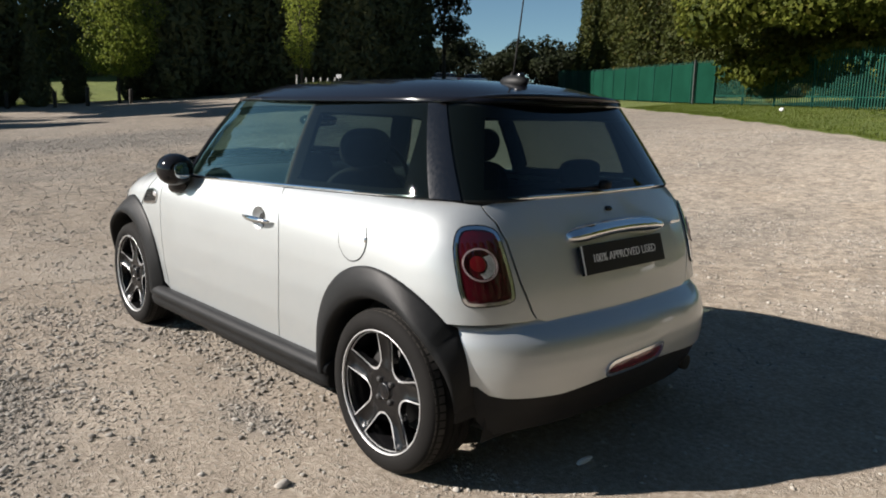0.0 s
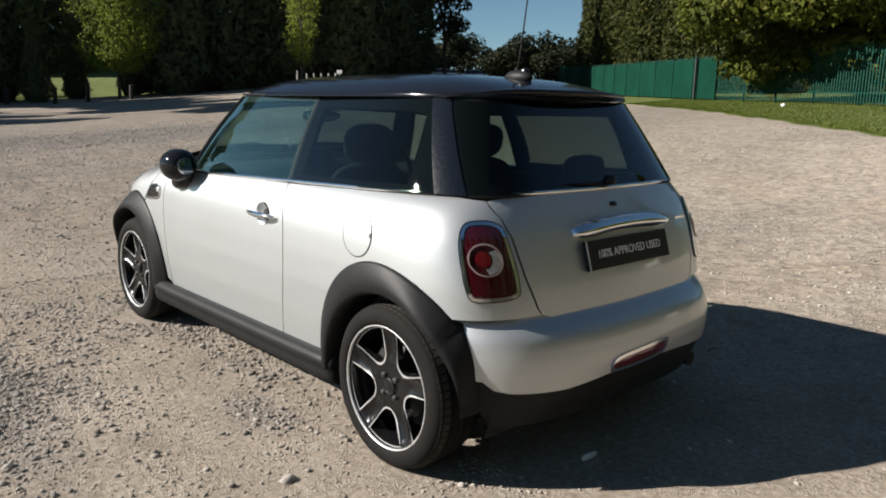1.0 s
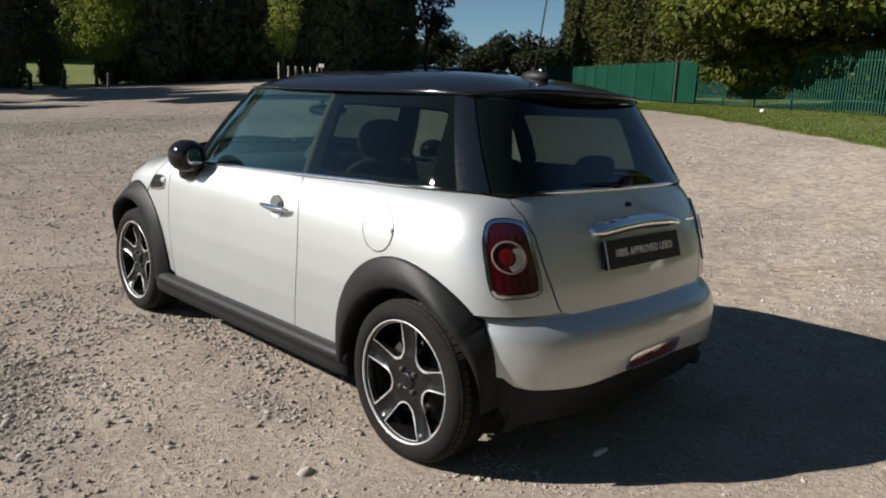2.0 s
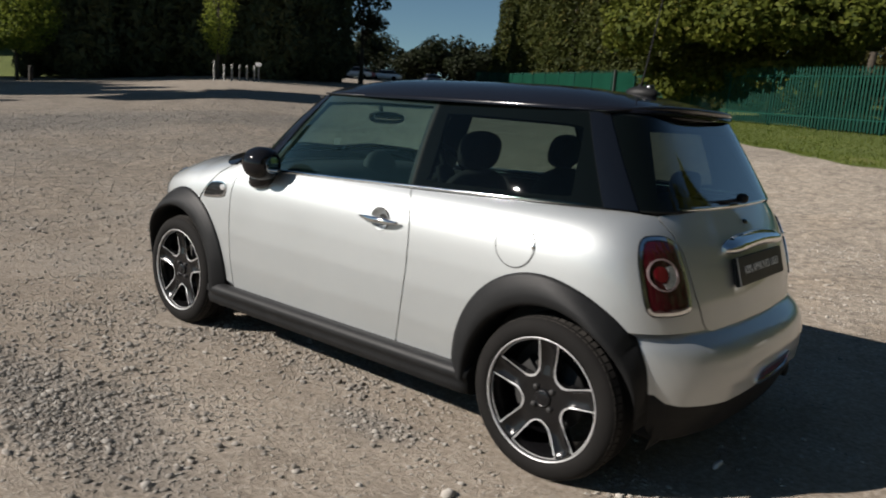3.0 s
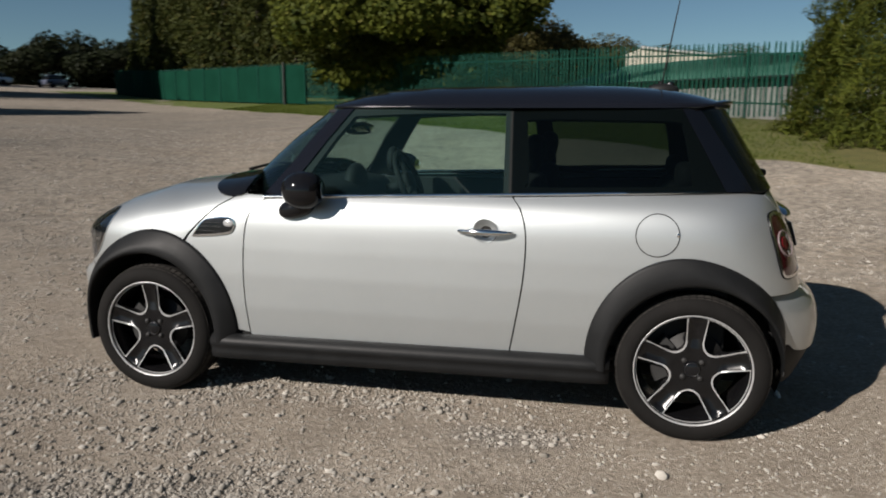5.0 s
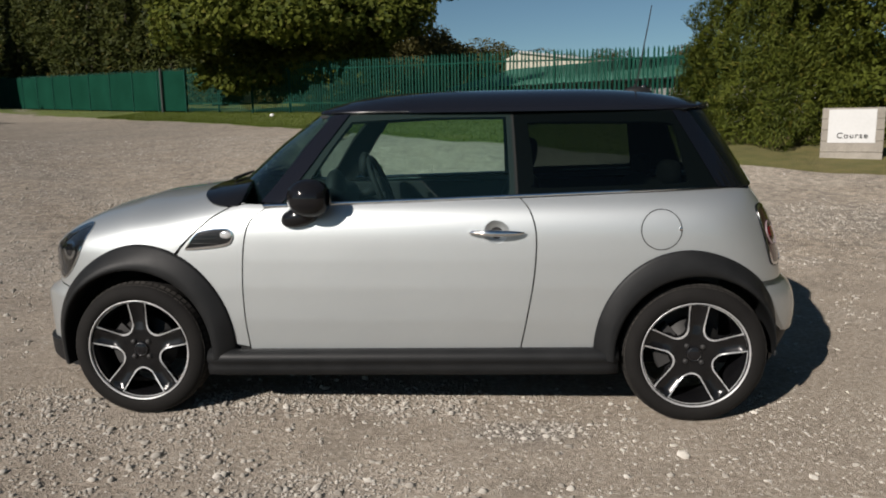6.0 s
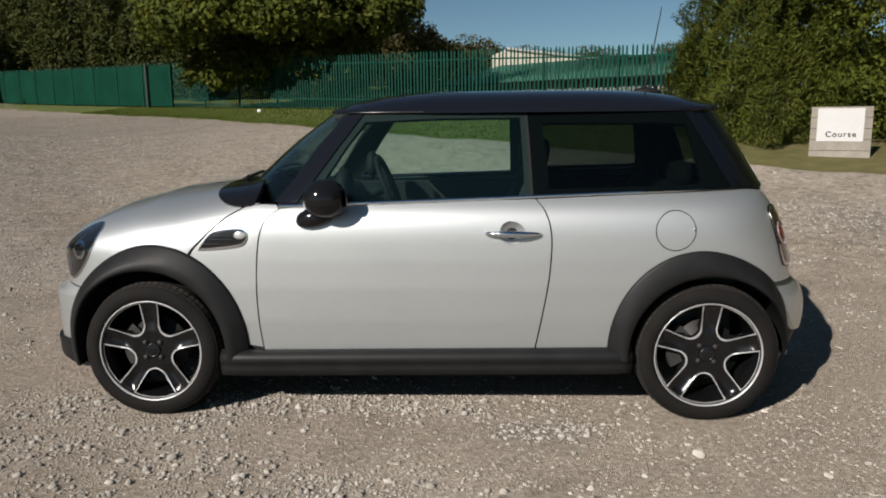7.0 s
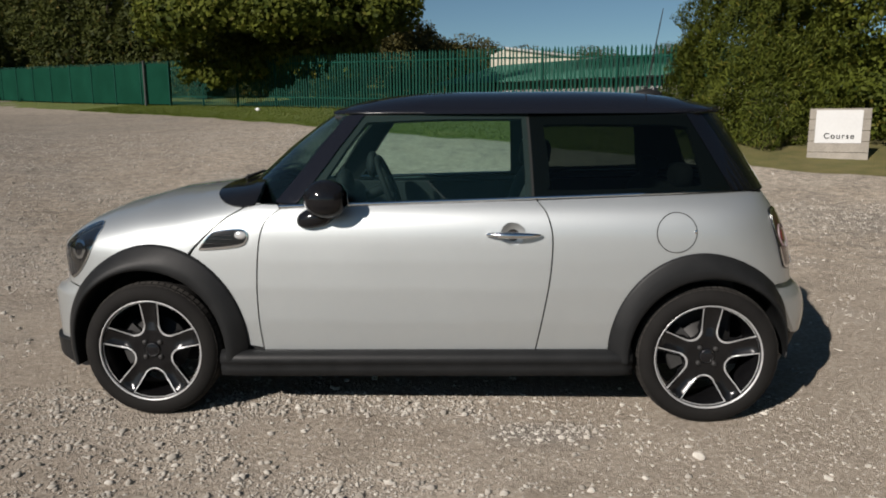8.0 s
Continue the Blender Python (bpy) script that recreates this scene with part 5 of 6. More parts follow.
# rear wiper
bm = bmesh.new()
tube(bm, [(1.556, 0, 1.030), (1.545, -.10, 1.028), (1.522, -.32, 1.032)], [.010, .006, .003], 6)
rounded(bm, (1.572, 0, 1.040), (.045, .05, .040), 2.4)
part("rear_wiper", bm, PLASTIC, tailgate)

# fog lamp in the bumper
bm = bmesh.new()
FOG = smooth_line([(-.205, .381), (-.236, .388), (-.240, .404), (-.222, .426), (-.180, .440), (-.05, .447), (.085, .452), (.114, .449), (.120, .436), (.104, .410), (.068, .391), (-.06, .384), (-.205, .381)], 3)[:-1]
def bumper_face(y, z):
    return bumper(bumper_qy(y, z), z) if y < 0 else Vector((bumper(bumper_qy(y, z), z).x, y, z))
fog = part("fog_lamp", sheet("fog_lamp", FOG, bumper_face, CHROME, 1, [inset(FOG, .0125)], step=.02, depth=.015, lift=.006, away=Vector((1, 0, 0))), CHROME, rear_bumper, "red rear fog lamp in a chrome frame")
part("fog_lens", sheet("fog_lens", inset(FOG, .0125), bumper_face, LENS_RED, 1, step=.02, depth=.004, lift=.003, away=Vector((1, 0, 0))), LENS_RED, rear_bumper)
# exhaust
bm = bmesh.new()
tube(bm, [(1.5, .45, .272), (1.725, .45, .268)], [.032, .032], 20)
ex = part("exhaust_pipe", bm, STEEL, car, "dull steel exhaust pipe")
bm = bmesh.new()
tube(bm, [(1.724, .45, .268), (1.7265, .45, .268)], [.027, .027], 20)
part("pipe_mouth", bm, DARK, ex)

# aerial
bm = bmesh.new()
rounded(bm, (1.100, -.02, 1.428), (.150, .066, .064), 2.0)
tube(bm, [(1.086, -.02, 1.430), (1.092, -.02, 1.470)], [.016, .008], 10)
aerial = part("aerial", bm, PLASTIC, car, "thin black roof aerial")
bm = bmesh.new()
tube(bm, [(1.092, -.02, 1.44), (1.110, -.022, 1.55), (1.150, -.03, 1.80), (1.158, -.03, 1.85)], [.0042, .0036, .0026, .0022], 8)
part("mast", bm, DARK, aerial)
part("aerial_ring", rounded(bmesh.new(), (1.135, -.02, 1.452), (.036, .034, .030), 2.8), SATIN, aerial)


# ---- cabin ----
def front_seat(y):
    seat = new("front_seat")
    seat.parent = car
    tagged(seat, "dark cloth front seat with headrest")
    part("seat_cushion", rounded(bmesh.new(), (.16, y, .52), (.52, .48, .17), 3.2), CLOTH, seat)
    part("backrest", rounded(bmesh.new(), (.475, y, .80), (.15, .46, .52), 3.0, Matrix.Rotation(radians(16), 3, "Y")), CLOTH, seat)
    part("headrest", rounded(bmesh.new(), (.525, y, 1.135), (.10, .26, .175), 2.7, Matrix.Rotation(radians(12), 3, "Y")), CLOTH, seat)
    for dy in (-.06, .06):
        bm = bmesh.new()
        tube(bm, [(.505, y + dy, 1.0), (.52, y + dy, 1.10)], [.006, .006], 6)
        part("headrest_post", bm, STEEL, seat)


for y in (-.365, .365):
    front_seat(y)
bench = new("rear_bench")
bench.parent = car
tagged(bench, "dark cloth rear bench")
part("seat_cushion", rounded(bmesh.new(), (.86, 0, .55), (.46, 1.16, .18), 4), CLOTH, bench)
part("backrest", rounded(bmesh.new(), (1.13, 0, .80), (.14, 1.14, .42), 4, Matrix.Rotation(radians(18), 3, "Y")), CLOTH, bench)
for y in (-.33, .33):
    part("headrest", rounded(bmesh.new(), (1.20, y, 1.045), (.09, .25, .12), 3), CLOTH, bench)
part("dashboard", rounded(bmesh.new(), (-.63, 0, .84), (.46, 1.36, .28), 3.4), TRIM, car, "dark dashboard")
part("instrument", rounded(bmesh.new(), (-.37, .365, 1.055), (.07, .15, .15), 2.2), TRIM, car)
part("speedometer", rounded(bmesh.new(), (-.47, 0, .93), (.10, .25, .25), 2.3), TRIM, car)
bm = bmesh.new()
M = Matrix.Translation((-.275, .365, .930)) @ Matrix.Rotation(radians(68), 4, "Y")
rings = []
for k in range(40):
    a = 2 * math.pi * k / 40
    rings.append([bm.verts.new(M @ Vector(((.178 + .016 * math.cos(b)) * math.cos(a), (.178 + .016 * math.cos(b)) * math.sin(a), .016 * math.sin(b)))) for b in np.linspace(0, 2 * math.pi, 11)[:-1]])
for k in range(40):
    u, w = rings[k], rings[(k + 1) % 40]
    for j in range(10):
        f = bm.faces.new((u[j], u[(j + 1) % 10], w[(j + 1) % 10], w[j]))
        f.smooth = True
wheel_rim = part("steering_wheel", bm, TRIM, car, "dark three-spoke steering wheel")
bm = bmesh.new()
rounded(bm, (0, 0, 0), (.13, .15, .05), 2.6)
for a in (0, 2.2, -2.2):
    tube(bm, [(0, 0, 0), (.175 * math.cos(a + math.pi), .175 * math.sin(a + math.pi), 0)], [.022, .014], 8)
tube(bm, [(0, 0, 0), (0, 0, -.22)], [.035, .03], 10)
bm.transform(M)
part("wheel_boss", bm, TRIM, wheel_rim)
inner_mirror = part("inner_mirror", rounded(bmesh.new(), (-.455, .02, 1.238), (.035, .22, .068), 2.6, Matrix.Rotation(radians(-20), 3, "Z")), TRIM, car, "interior mirror below the roof")
part("mirror_face", rounded(bmesh.new(), (-.4375, .026, 1.238), (.006, .195, .052), 2.6, Matrix.Rotation(radians(-20), 3, "Z")), MIRROR, inner_mirror)
bm = bmesh.new()
tube(bm, [(-.47, .0, 1.25), (-.50, .0, 1.335)], [.012, .012], 8)
part("mirror_stem", bm, TRIM, inner_mirror)
for s in (1, -1):
    bm = bmesh.new()
    box(bm, (-.70, -s * .70 - .02, .34), (.50, -s * .70 + .02, .935), .012)
    part("door_trim", bm, TRIM, car)
    bm = bmesh.new()
    box(bm, (.50, -s * .69 - .0, .34), (1.36, -s * .69 + .02, .945), .012)
    part("side_trim", bm, TRIM, car)
bm = bmesh.new()
box(bm, (1.18, -.60, .925), (1.50, .60, .945), .006)
part("parcel_shelf", bm, TRIM, car)
bm = bmesh.new()
box(bm, (-.85, -.70, .28), (1.50, .70, .32), .01)
part("cabin_floor", bm, TRIM, car)
bm = bmesh.new()
box(bm, (-.90, -.70, .30), (-.80, .70, .93), .02)
part("bulkhead", bm, DARK, car)

# ---- fence along the verge ----
def fence_at(x):
    y = float(fence_line(x))
    return Vector((x, y, float(ground_height(x, y)) + .03)), math.atan2(-.635 + .00592 * x, 1)


def pale_mesh():
    """A pressed steel pale: folded down the middle, with a pointed, slightly splayed head."""
    w, d, h, t = .028, .014, 1.93, .004
    front = [(-w, 0, .05), (0, -d, .05), (w, 0, .05), (-w, 0, h - .10), (0, -d, h - .08), (w, 0, h - .10), (-w * .55, -.002, h - .03), (0, -d, h), (w * .55, -.002, h - .03)]
    back = [(x, y + t, z) for x, y, z in front]
    f = [(0, 1, 4, 3), (1, 2, 5, 4), (3, 4, 7, 6), (4, 5, 8, 7)]
    faces = f + [tuple(9 + i for i in q[::-1]) for q in f] + [(0, 3, 12, 9), (3, 6, 15, 12), (6, 7, 16, 15), (2, 11, 14, 5), (5, 14, 17, 8), (8, 17, 16, 7)]
    me = bpy.data.meshes.new("pale")
    me.from_pydata(front + back, [], faces)
    me.materials.append(FENCE_GREEN)
    return me


def make_fence():
    fence = thing("fence", fence_at(0)[0], "green steel palisade fence with pointed pales", "fence", kind="structure")
    inv = fence.location.copy()
    steps, x = [], 12.0
    while x > -37.2:
        steps.append(x)
        x -= .135 * math.cos(fence_at(x)[1])
    posts = steps[::17]
    for x in posts:
        p, a = fence_at(x)
        bm = bmesh.new()
        front = -.085 if x < -13 else .01
        box(bm, (-.03, front, -.25), (.03, front + .08, 1.88), .004, Matrix.Rotation(a, 4, "Z"))
        part("post", bm, FENCE_POST, fence).location = p - inv
    for za in (.38, 1.62):
        for xa, xb in zip(posts, posts[1:]):
            pa, pb = fence_at(xa)[0] - inv, fence_at(xb)[0] - inv
            bm = bmesh.new()
            tube(bm, [pa + Vector((0, .02, za)), pb + Vector((0, .02, za))], [.024, .024], 4)
            part("rail", bm, FENCE_GREEN, fence)
    me, rest = pale_mesh(), bmesh.new()
    for i, x in enumerate(steps):
        p, a = fence_at(x)
        jitter = ((i * 37) % 11 - 5) * .0012
        if x > -21:
            ob = new("pale", me)
            ob.parent, ob.location, ob.rotation_euler = fence, p - inv + Vector((0, 0, jitter * 2)), (jitter * 2, jitter * 3, a)
        else:
            tmp = me.copy()
            tmp.transform(Matrix.Translation(p - inv) @ Matrix.Rotation(a, 4, "Z"))
            rest.from_mesh(tmp)
            bpy.data.meshes.remove(tmp)
    tagged(part("far_pales", rest, FENCE_GREEN, fence), kind="stuff")
    p, a = fence_at(-14.6)
    bm = bmesh.new()
    box(bm, (-.05, -.2, -.25), (.05, -.1, 1.95), .006, Matrix.Rotation(a, 4, "Z"))
    part("gate_post", bm, GALVANISED, fence, "bare galvanised steel post").location = p - inv
    # netting fixed over the far stretch
    xs = np.linspace(-37.2, -13.2, 80)
    bm = bmesh.new()
    rows = []
    for i, x in enumerate(xs):
        p, _ = fence_at(x)
        q = p - inv
        rows.append([bm.verts.new(q + Vector((-.02, -.045 + .012 * math.sin(i * 1.3 + k), .05 + (1.76 + .02 * math.sin(i * .7)) * k / 4))) for k in range(5)])
    for r, s in zip(rows, rows[1:]):
        for k in range(4):
            f = bm.faces.new((r[k], s[k], s[k + 1], r[k + 1]))
            f.smooth = True
    part("netting", bm, NET_GREEN, fence, "green windbreak netting over the pales")


make_fence()


# ---- sign board leaning on the verge ----
def make_board():
    a, b = Vector((5.86, 9.02, 0)), Vector((6.68, 8.62, 0))
    ang = math.atan2(b.y - a.y, b.x - a.x)
    w = (b - a).length
    z = float(ground_height(6.27, 8.82)) - .05
    board = thing("sign_board", (a.x, a.y, z), "weathered plank sign board with white Course panel on grass", "sign")
    lean = Matrix.Rotation(ang, 4, "Z") @ Matrix.Rotation(radians(-3), 4, "X")
    for k in range(5):
        bm = bmesh.new()
        box(bm, (.0 + .012 * (4 - k) / 4 * 0, -.012, .004 + .182 * k), (w, .012, .182 * (k + 1) - .002), .004, lean)
        part("plank", bm, WOOD, board)
    for x in (.12, w - .12):
        bm = bmesh.new()
        box(bm, (x - .035, .013, .0), (x + .035, .05, .89), .004, lean)
        part("batten", bm, WOOD, board)
        bm = bmesh.new()
        tube(bm, [lean @ Vector((x, .05, .75)), Matrix.Rotation(ang, 4, "Z") @ Vector((x, .42, 0))], [.02, .02], 4)
        part("strut", bm, WOOD, board)
    bm = bmesh.new()
    box(bm, (.10, -.020, .335), (w - .12, -.0125, .88), .001, lean)
    panel = part("panel", bm, PANEL, board, "white painted panel")
    curve = bpy.data.curves.new("word", "FONT")
    curve.body, curve.size, curve.align_x, curve.space_character, curve.extrude, curve.offset = "Course", .130, "CENTER", 1.2, .001, .0
    text = new("word_curve", curve)
    me = bpy.data.meshes.new_from_object(text)
    bpy.data.objects.remove(text)
    me.transform(lean @ Matrix.Translation(((w - .035) / 2 + .02, -.0225, .41)) @ Matrix.Rotation(radians(90), 4, "X"))
    bm = bmesh.new()
    for k, (dx, dz) in enumerate(((0, 0), (.002, 0), (-.002, 0), (0, .002), (0, -.002))):
        copy = me.copy()
        copy.transform(lean @ Matrix.Translation((dx, -.0004 * k, dz)) @ lean.inverted())
        bm.from_mesh(copy)
        bpy.data.meshes.remove(copy)
    bm.to_mesh(me)
    bm.free()
    me.materials.clear()
    me.materials.append(DARK)
    part("word", me, DARK, panel, "black word Course")


make_board()


# ---- buildings beyond the fence ----
def make_shed():
    d, n = Vector((.577, -.814, 0)), Vector((.814, .577, 0))
    c = Vector((-1.7, 33.8, 0))
    zg = float(ground_height(c.x, c.y))
    shed = thing("shed", (c.x, c.y, zg), "low grey shed with a pale green sheet roof", "building")
    L, W, ez, rz = 26.0, 6.0, 2.90 - zg, 3.84 - zg
    def P(u, v, z):
        q = d * u + n * v
        return (q.x, q.y, z - .0145 * u if z > 0 else z)
    bm = bmesh.new()
    for quad in (((0.3, .3), (L, .3)), ((0.3, .3), (0.3, W - .3)), ((L, .3), (L, W - .3)), ((.3, W - .3), (L, W - .3))):
        (u0, v0), (u1, v1) = quad
        vs = [bm.verts.new(P(u0, v0, -3)), bm.verts.new(P(u1, v1, -3)), bm.verts.new(P(u1, v1, ez)), bm.verts.new(P(u0, v0, ez))]
        bm.faces.new(vs)
    bmesh.ops.solidify(bm, geom=bm.faces[:], thickness=.08)
    part("wall", bm, GREY_WALL, shed)
    bm = bmesh.new()
    e = [P(-.3, -.12, ez - .05), P(L + .3, -.12, ez - .05), P(L + .3, W + .4, ez - .05), P(-.3, W + .4, ez - .05)]
    r = [P(1.0, W / 2, rz), P(L - 1, W / 2, rz)]
    e, r = [bm.verts.new(p) for p in e], [bm.verts.new(p) for p in r]
    for f in ((e[0], e[1], r[1], r[0]), (e[2], e[3], r[0], r[1]), (e[3], e[0], r[0]), (e[1], e[2], r[1])):
        bm.faces.new(f)
    bmesh.ops.solidify(bm, geom=bm.faces[:], thickness=.10)
    part("roof", bm, ROOF_GREEN, shed, "pale green sheet roof")
    # cladding boards on the wall that faces the fence
    for k in range(60):
        bm = bmesh.new()
        u = .3 + k * .33
        vs = [P(u, .26, -.6), P(u + .25, .26, -.6), P(u + .25, .26, ez - .1), P(u, .26, ez - .1)]
        vs = [bm.verts.new(v) for v in vs]
        bm.faces.new(vs)
        bmesh.ops.solidify(bm, geom=bm.faces[:], thickness=.03)
        part("board", bm, GREY_WALL, shed)
    bm = bmesh.new()
    tube(bm, [P(-.3, -.16, ez - .08), P(L, -.16, ez - .08)], [.045, .045], 6)
    part("gutter", bm, PLASTIC, shed)


make_shed()


def make_barn():
    zg = float(ground_height(3, 50))
    barn = thing("barn", (1.2, 47, zg), "cream clad barn roof beyond the shed", "building")
    bm = bmesh.new()
    pts = [(0, 0, -3), (7.6, 0, -3), (7.6, 0, 4.85 - zg), (.9, 0, 5.66 - zg), (0, 0, 5.3 - zg)]
    front, rear = [bm.verts.new(p) for p in pts], [bm.verts.new((x + 3, y + 14, z)) for x, y, z in pts]
    bm.faces.new(front), bm.faces.new(rear[::-1])
    for i in range(5):
        bm.faces.new((front[i], rear[i], rear[(i + 1) % 5], front[(i + 1) % 5]))
    bmesh.ops.recalc_face_normals(bm, faces=bm.faces)
    part("wall", bm, CREAM, barn)
    bm = bmesh.new()
    tube(bm, [(.9, -.1, 5.72 - zg), (7.8, -.1, 4.88 - zg)], [.10, .10], 4)
    part("verge_board", bm, GREY_WALL, barn)


make_barn()


# ---- posts, distant cars and the field at the wood's edge ----
def make_posts():
    base = [(-33.9, 20.2, 1.05), (-33.7, 20.7, .85), (-33.5, 21.05, .85), (-33.3, 21.4, .85), (-33.1, 21.75, .85), (-32.9, 22.1, .9)]
    for x, y, h in base:
        z = float(ground_height(x, y))
        bm = bmesh.new()
        box(bm, (-.035, -.035, -.2), (.035, .035, h), .01)
        ob = new("marker_post", bpy.data.meshes.new("marker_post"))
        bm.to_mesh(ob.data)
        bm.free()
        ob.data.materials.append(PAINT_POST)
        ob.location = (x, y, z)
        tagged(ob, "pale timber marker post at the wood's edge", "post", "marker posts")
    z = float(ground_height(-32.8, 22.3))
    sign = thing("small_sign", (-32.8, 22.3, z), "small white sign on a thin post", "sign")
    bm = bmesh.new()
    box(bm, (-.03, -.03, -.2), (.03, .03, 1.0), .005)
    part("post", bm, PAINT_POST, sign)
    bm = bmesh.new()
    box(bm, (-.15, -.03, .86), (.15, -.01, 1.06), .005, Matrix.Rotation(radians(40), 4, "Z"))
    part("sign_face", bm, WHITE, sign)
    for x, y, h in ((-40.6, 11.0, 1.05), (-41.6, 9.6, .9), (-40.2, 13.2, .8), (-43.2, 7.6, .9)):
        bm = bmesh.new()
        box(bm, (-.09, -.09, -.2), (.09, .09, h), .02, Matrix.Rotation(radians(7), 4, "Y"))
        me = bpy.data.meshes.new("fence_post")
        bm.to_mesh(me)
        bm.free()
        me.materials.append(WOOD_DARK)
        ob = new("fence_post", me)
        ob.location = (x, y, float(ground_height(x, y)))
        tagged(ob, "dark old wooden fence post in rough grass", "post", "field fence posts")


make_posts()
FAR_WHITE = mottled("far_white", (.6, .6, .6), (.75, .75, .75), 2, .35, coat=.5)
FAR_RED = mottled("far_red", (.25, .03, .03), (.35, .05, .05), 2, .35, coat=.5)
FAR_BLUE = mottled("far_blue", (.06, .07, .10), (.10, .11, .15), 2, .35, coat=.5)


def far_car(x, y, turn, paint, label):
    z = float(ground_height(x, y))
    c = thing("parked_car", (x, y, z), label, "car", "cars parked at the far end")
    bm = bmesh.new()
    rounded(bm, (0, 0, .58), (4.0, 1.7, .66), 4.5)
    part("body", bm, paint, c)
    bm = bmesh.new()
    rounded(bm, (.1, 0, 1.02), (2.3, 1.45, .75), 3.0)
    part("cabin", bm, GLOSS_BLACK, c)
    part("roof", rounded(bmesh.new(), (.1, 0, 1.36), (1.5, 1.2, .10), 3.0), paint, c)
    for wx in (-1.25, 1.25):
        for wy in (-.78, .78):
            bm = bmesh.new()
            tube(bm, [(wx, wy - .1, .31), (wx, wy + .1, .31)], [.31, .31], 20)
            part("wheel", bm, TYRE, c)
    c.rotation_euler = (0, 0, radians(turn))


far_car(-65.4, 59.6, 30, FAR_WHITE, "white car parked under the far trees")
far_car(-67.8, 62.6, 35, FAR_RED, "red car parked under the far trees")
far_car(-67.5, 67.0, 30, FAR_WHITE, "white car parked under the far trees")
far_car(-61.2, 68.8, -20, FAR_BLUE, "dark blue car parked under the far trees")


def make_field():
    xs, ys = np.linspace(-95, -47, 20), np.linspace(-12, 40, 22)
    verts = [(x + (3 * math.sin(y * .4) if x > -50 else 0), y, float(ground_height(x, y)) + .05 + .085 * max(0, -49 - x) * min(1, max(0, (-49 - x) / 6))) for y in ys for x in xs]
    i = (np.arange(21)[:, None] * 20 + np.arange(19)[None, :]).ravel()
    me = mesh_from("field", verts, np.stack([i, i + 1, i + 21, i + 20], 1), TURF, True)
    tagged(new("field", me), "rough grass field behind the wood", "grass", kind="structure")


make_field()

marker = new("white_marker", bpy.data.meshes.new("white_marker"))
_bm = rounded(bmesh.new(), (0, 0, .055), (.15, .11, .12), 2.6)
_bm.to_mesh(marker.data)
_bm.free()
marker.data.materials.append(WHITE)
marker.location = (-7.57, 22.57, float(ground_height(-7.57, 22.57)) + .02)
tagged(marker, "small white plastic marker lying on the grass verge", "marker")

# ---- trees ----
def leaf_mesh(name, p, out, size, material, rng, aspect=.55, droop=.0, lie=.55):
    """Small folded leaves or sprays at the places p, each turned roughly outwards."""
    n = len(p)
    d = out + rng.normal(0, .55, (n, 3))
    d[:, 2] -= droop
    d /= np.linalg.norm(d, axis=1)[:, None] + 1e-9
    r = rng.normal(0, 1, (n, 3))
    side_v = np.cross(d, r)
    side_v /= np.linalg.norm(side_v, axis=1)[:, None] + 1e-9
    up = np.cross(d, side_v)
    long_v = d * lie + up * .85
    long_v /= np.linalg.norm(long_v, axis=1)[:, None]
    s = size[:, None]
    a, c = p - long_v * s * .5, p + long_v * s * .5
    b, e = p + side_v * s * aspect * .5 + d * s * .08, p - side_v * s * aspect * .5 + d * s * .08
    verts = np.stack([a, b, c, e], 1).reshape(-1, 3)
    return mesh_from(name, verts, np.arange(4 * n).reshape(-1, 4), material)


def blob_points(blobs, n, rng, gap=.1, inner=.25):
    """Places through the outer shells of uneven, overlapping clumps, with gaps between them."""
    c, r = np.array([b[0] for b in blobs], float), np.array([b[1] for b in blobs], float)
    weight = (r[:, 0] * r[:, 1] * r[:, 2]) ** (2 / 3)
    k = rng.choice(len(blobs), n, p=weight / weight.sum())
    u = rng.normal(0, 1, (n, 3))
    u /= np.linalg.norm(u, axis=1)[:, None]
    t = np.where(rng.random(n) < inner, rng.random(n) ** .5 * .8, .78 + .26 * rng.random(n))
    p = c[k] + u * r[k] * t[:, None]
    keep = np.array([noise.noise(Vector(q) * .8) + .5 * noise.noise(Vector(q) * 2.3) for q in p]) > -.32 + gap * rng.random(n)
    return p[keep], u[keep]


def trunk_mesh(h, r, rng, bend=.25):
    bm = bmesh.new()
    path, rad, x, y = [], [], 0, 0
    for k in range(7):
        t = k / 6
        path.append((x, y, -.25 + (h + .25) * t))
        rad.append(r * (1.25 if k == 0 else 1) * (1 - .75 * t))
        x, y = x + rng.normal(0, bend / 6), y + rng.normal(0, bend / 6)
    return tube(bm, path, rad, 9)


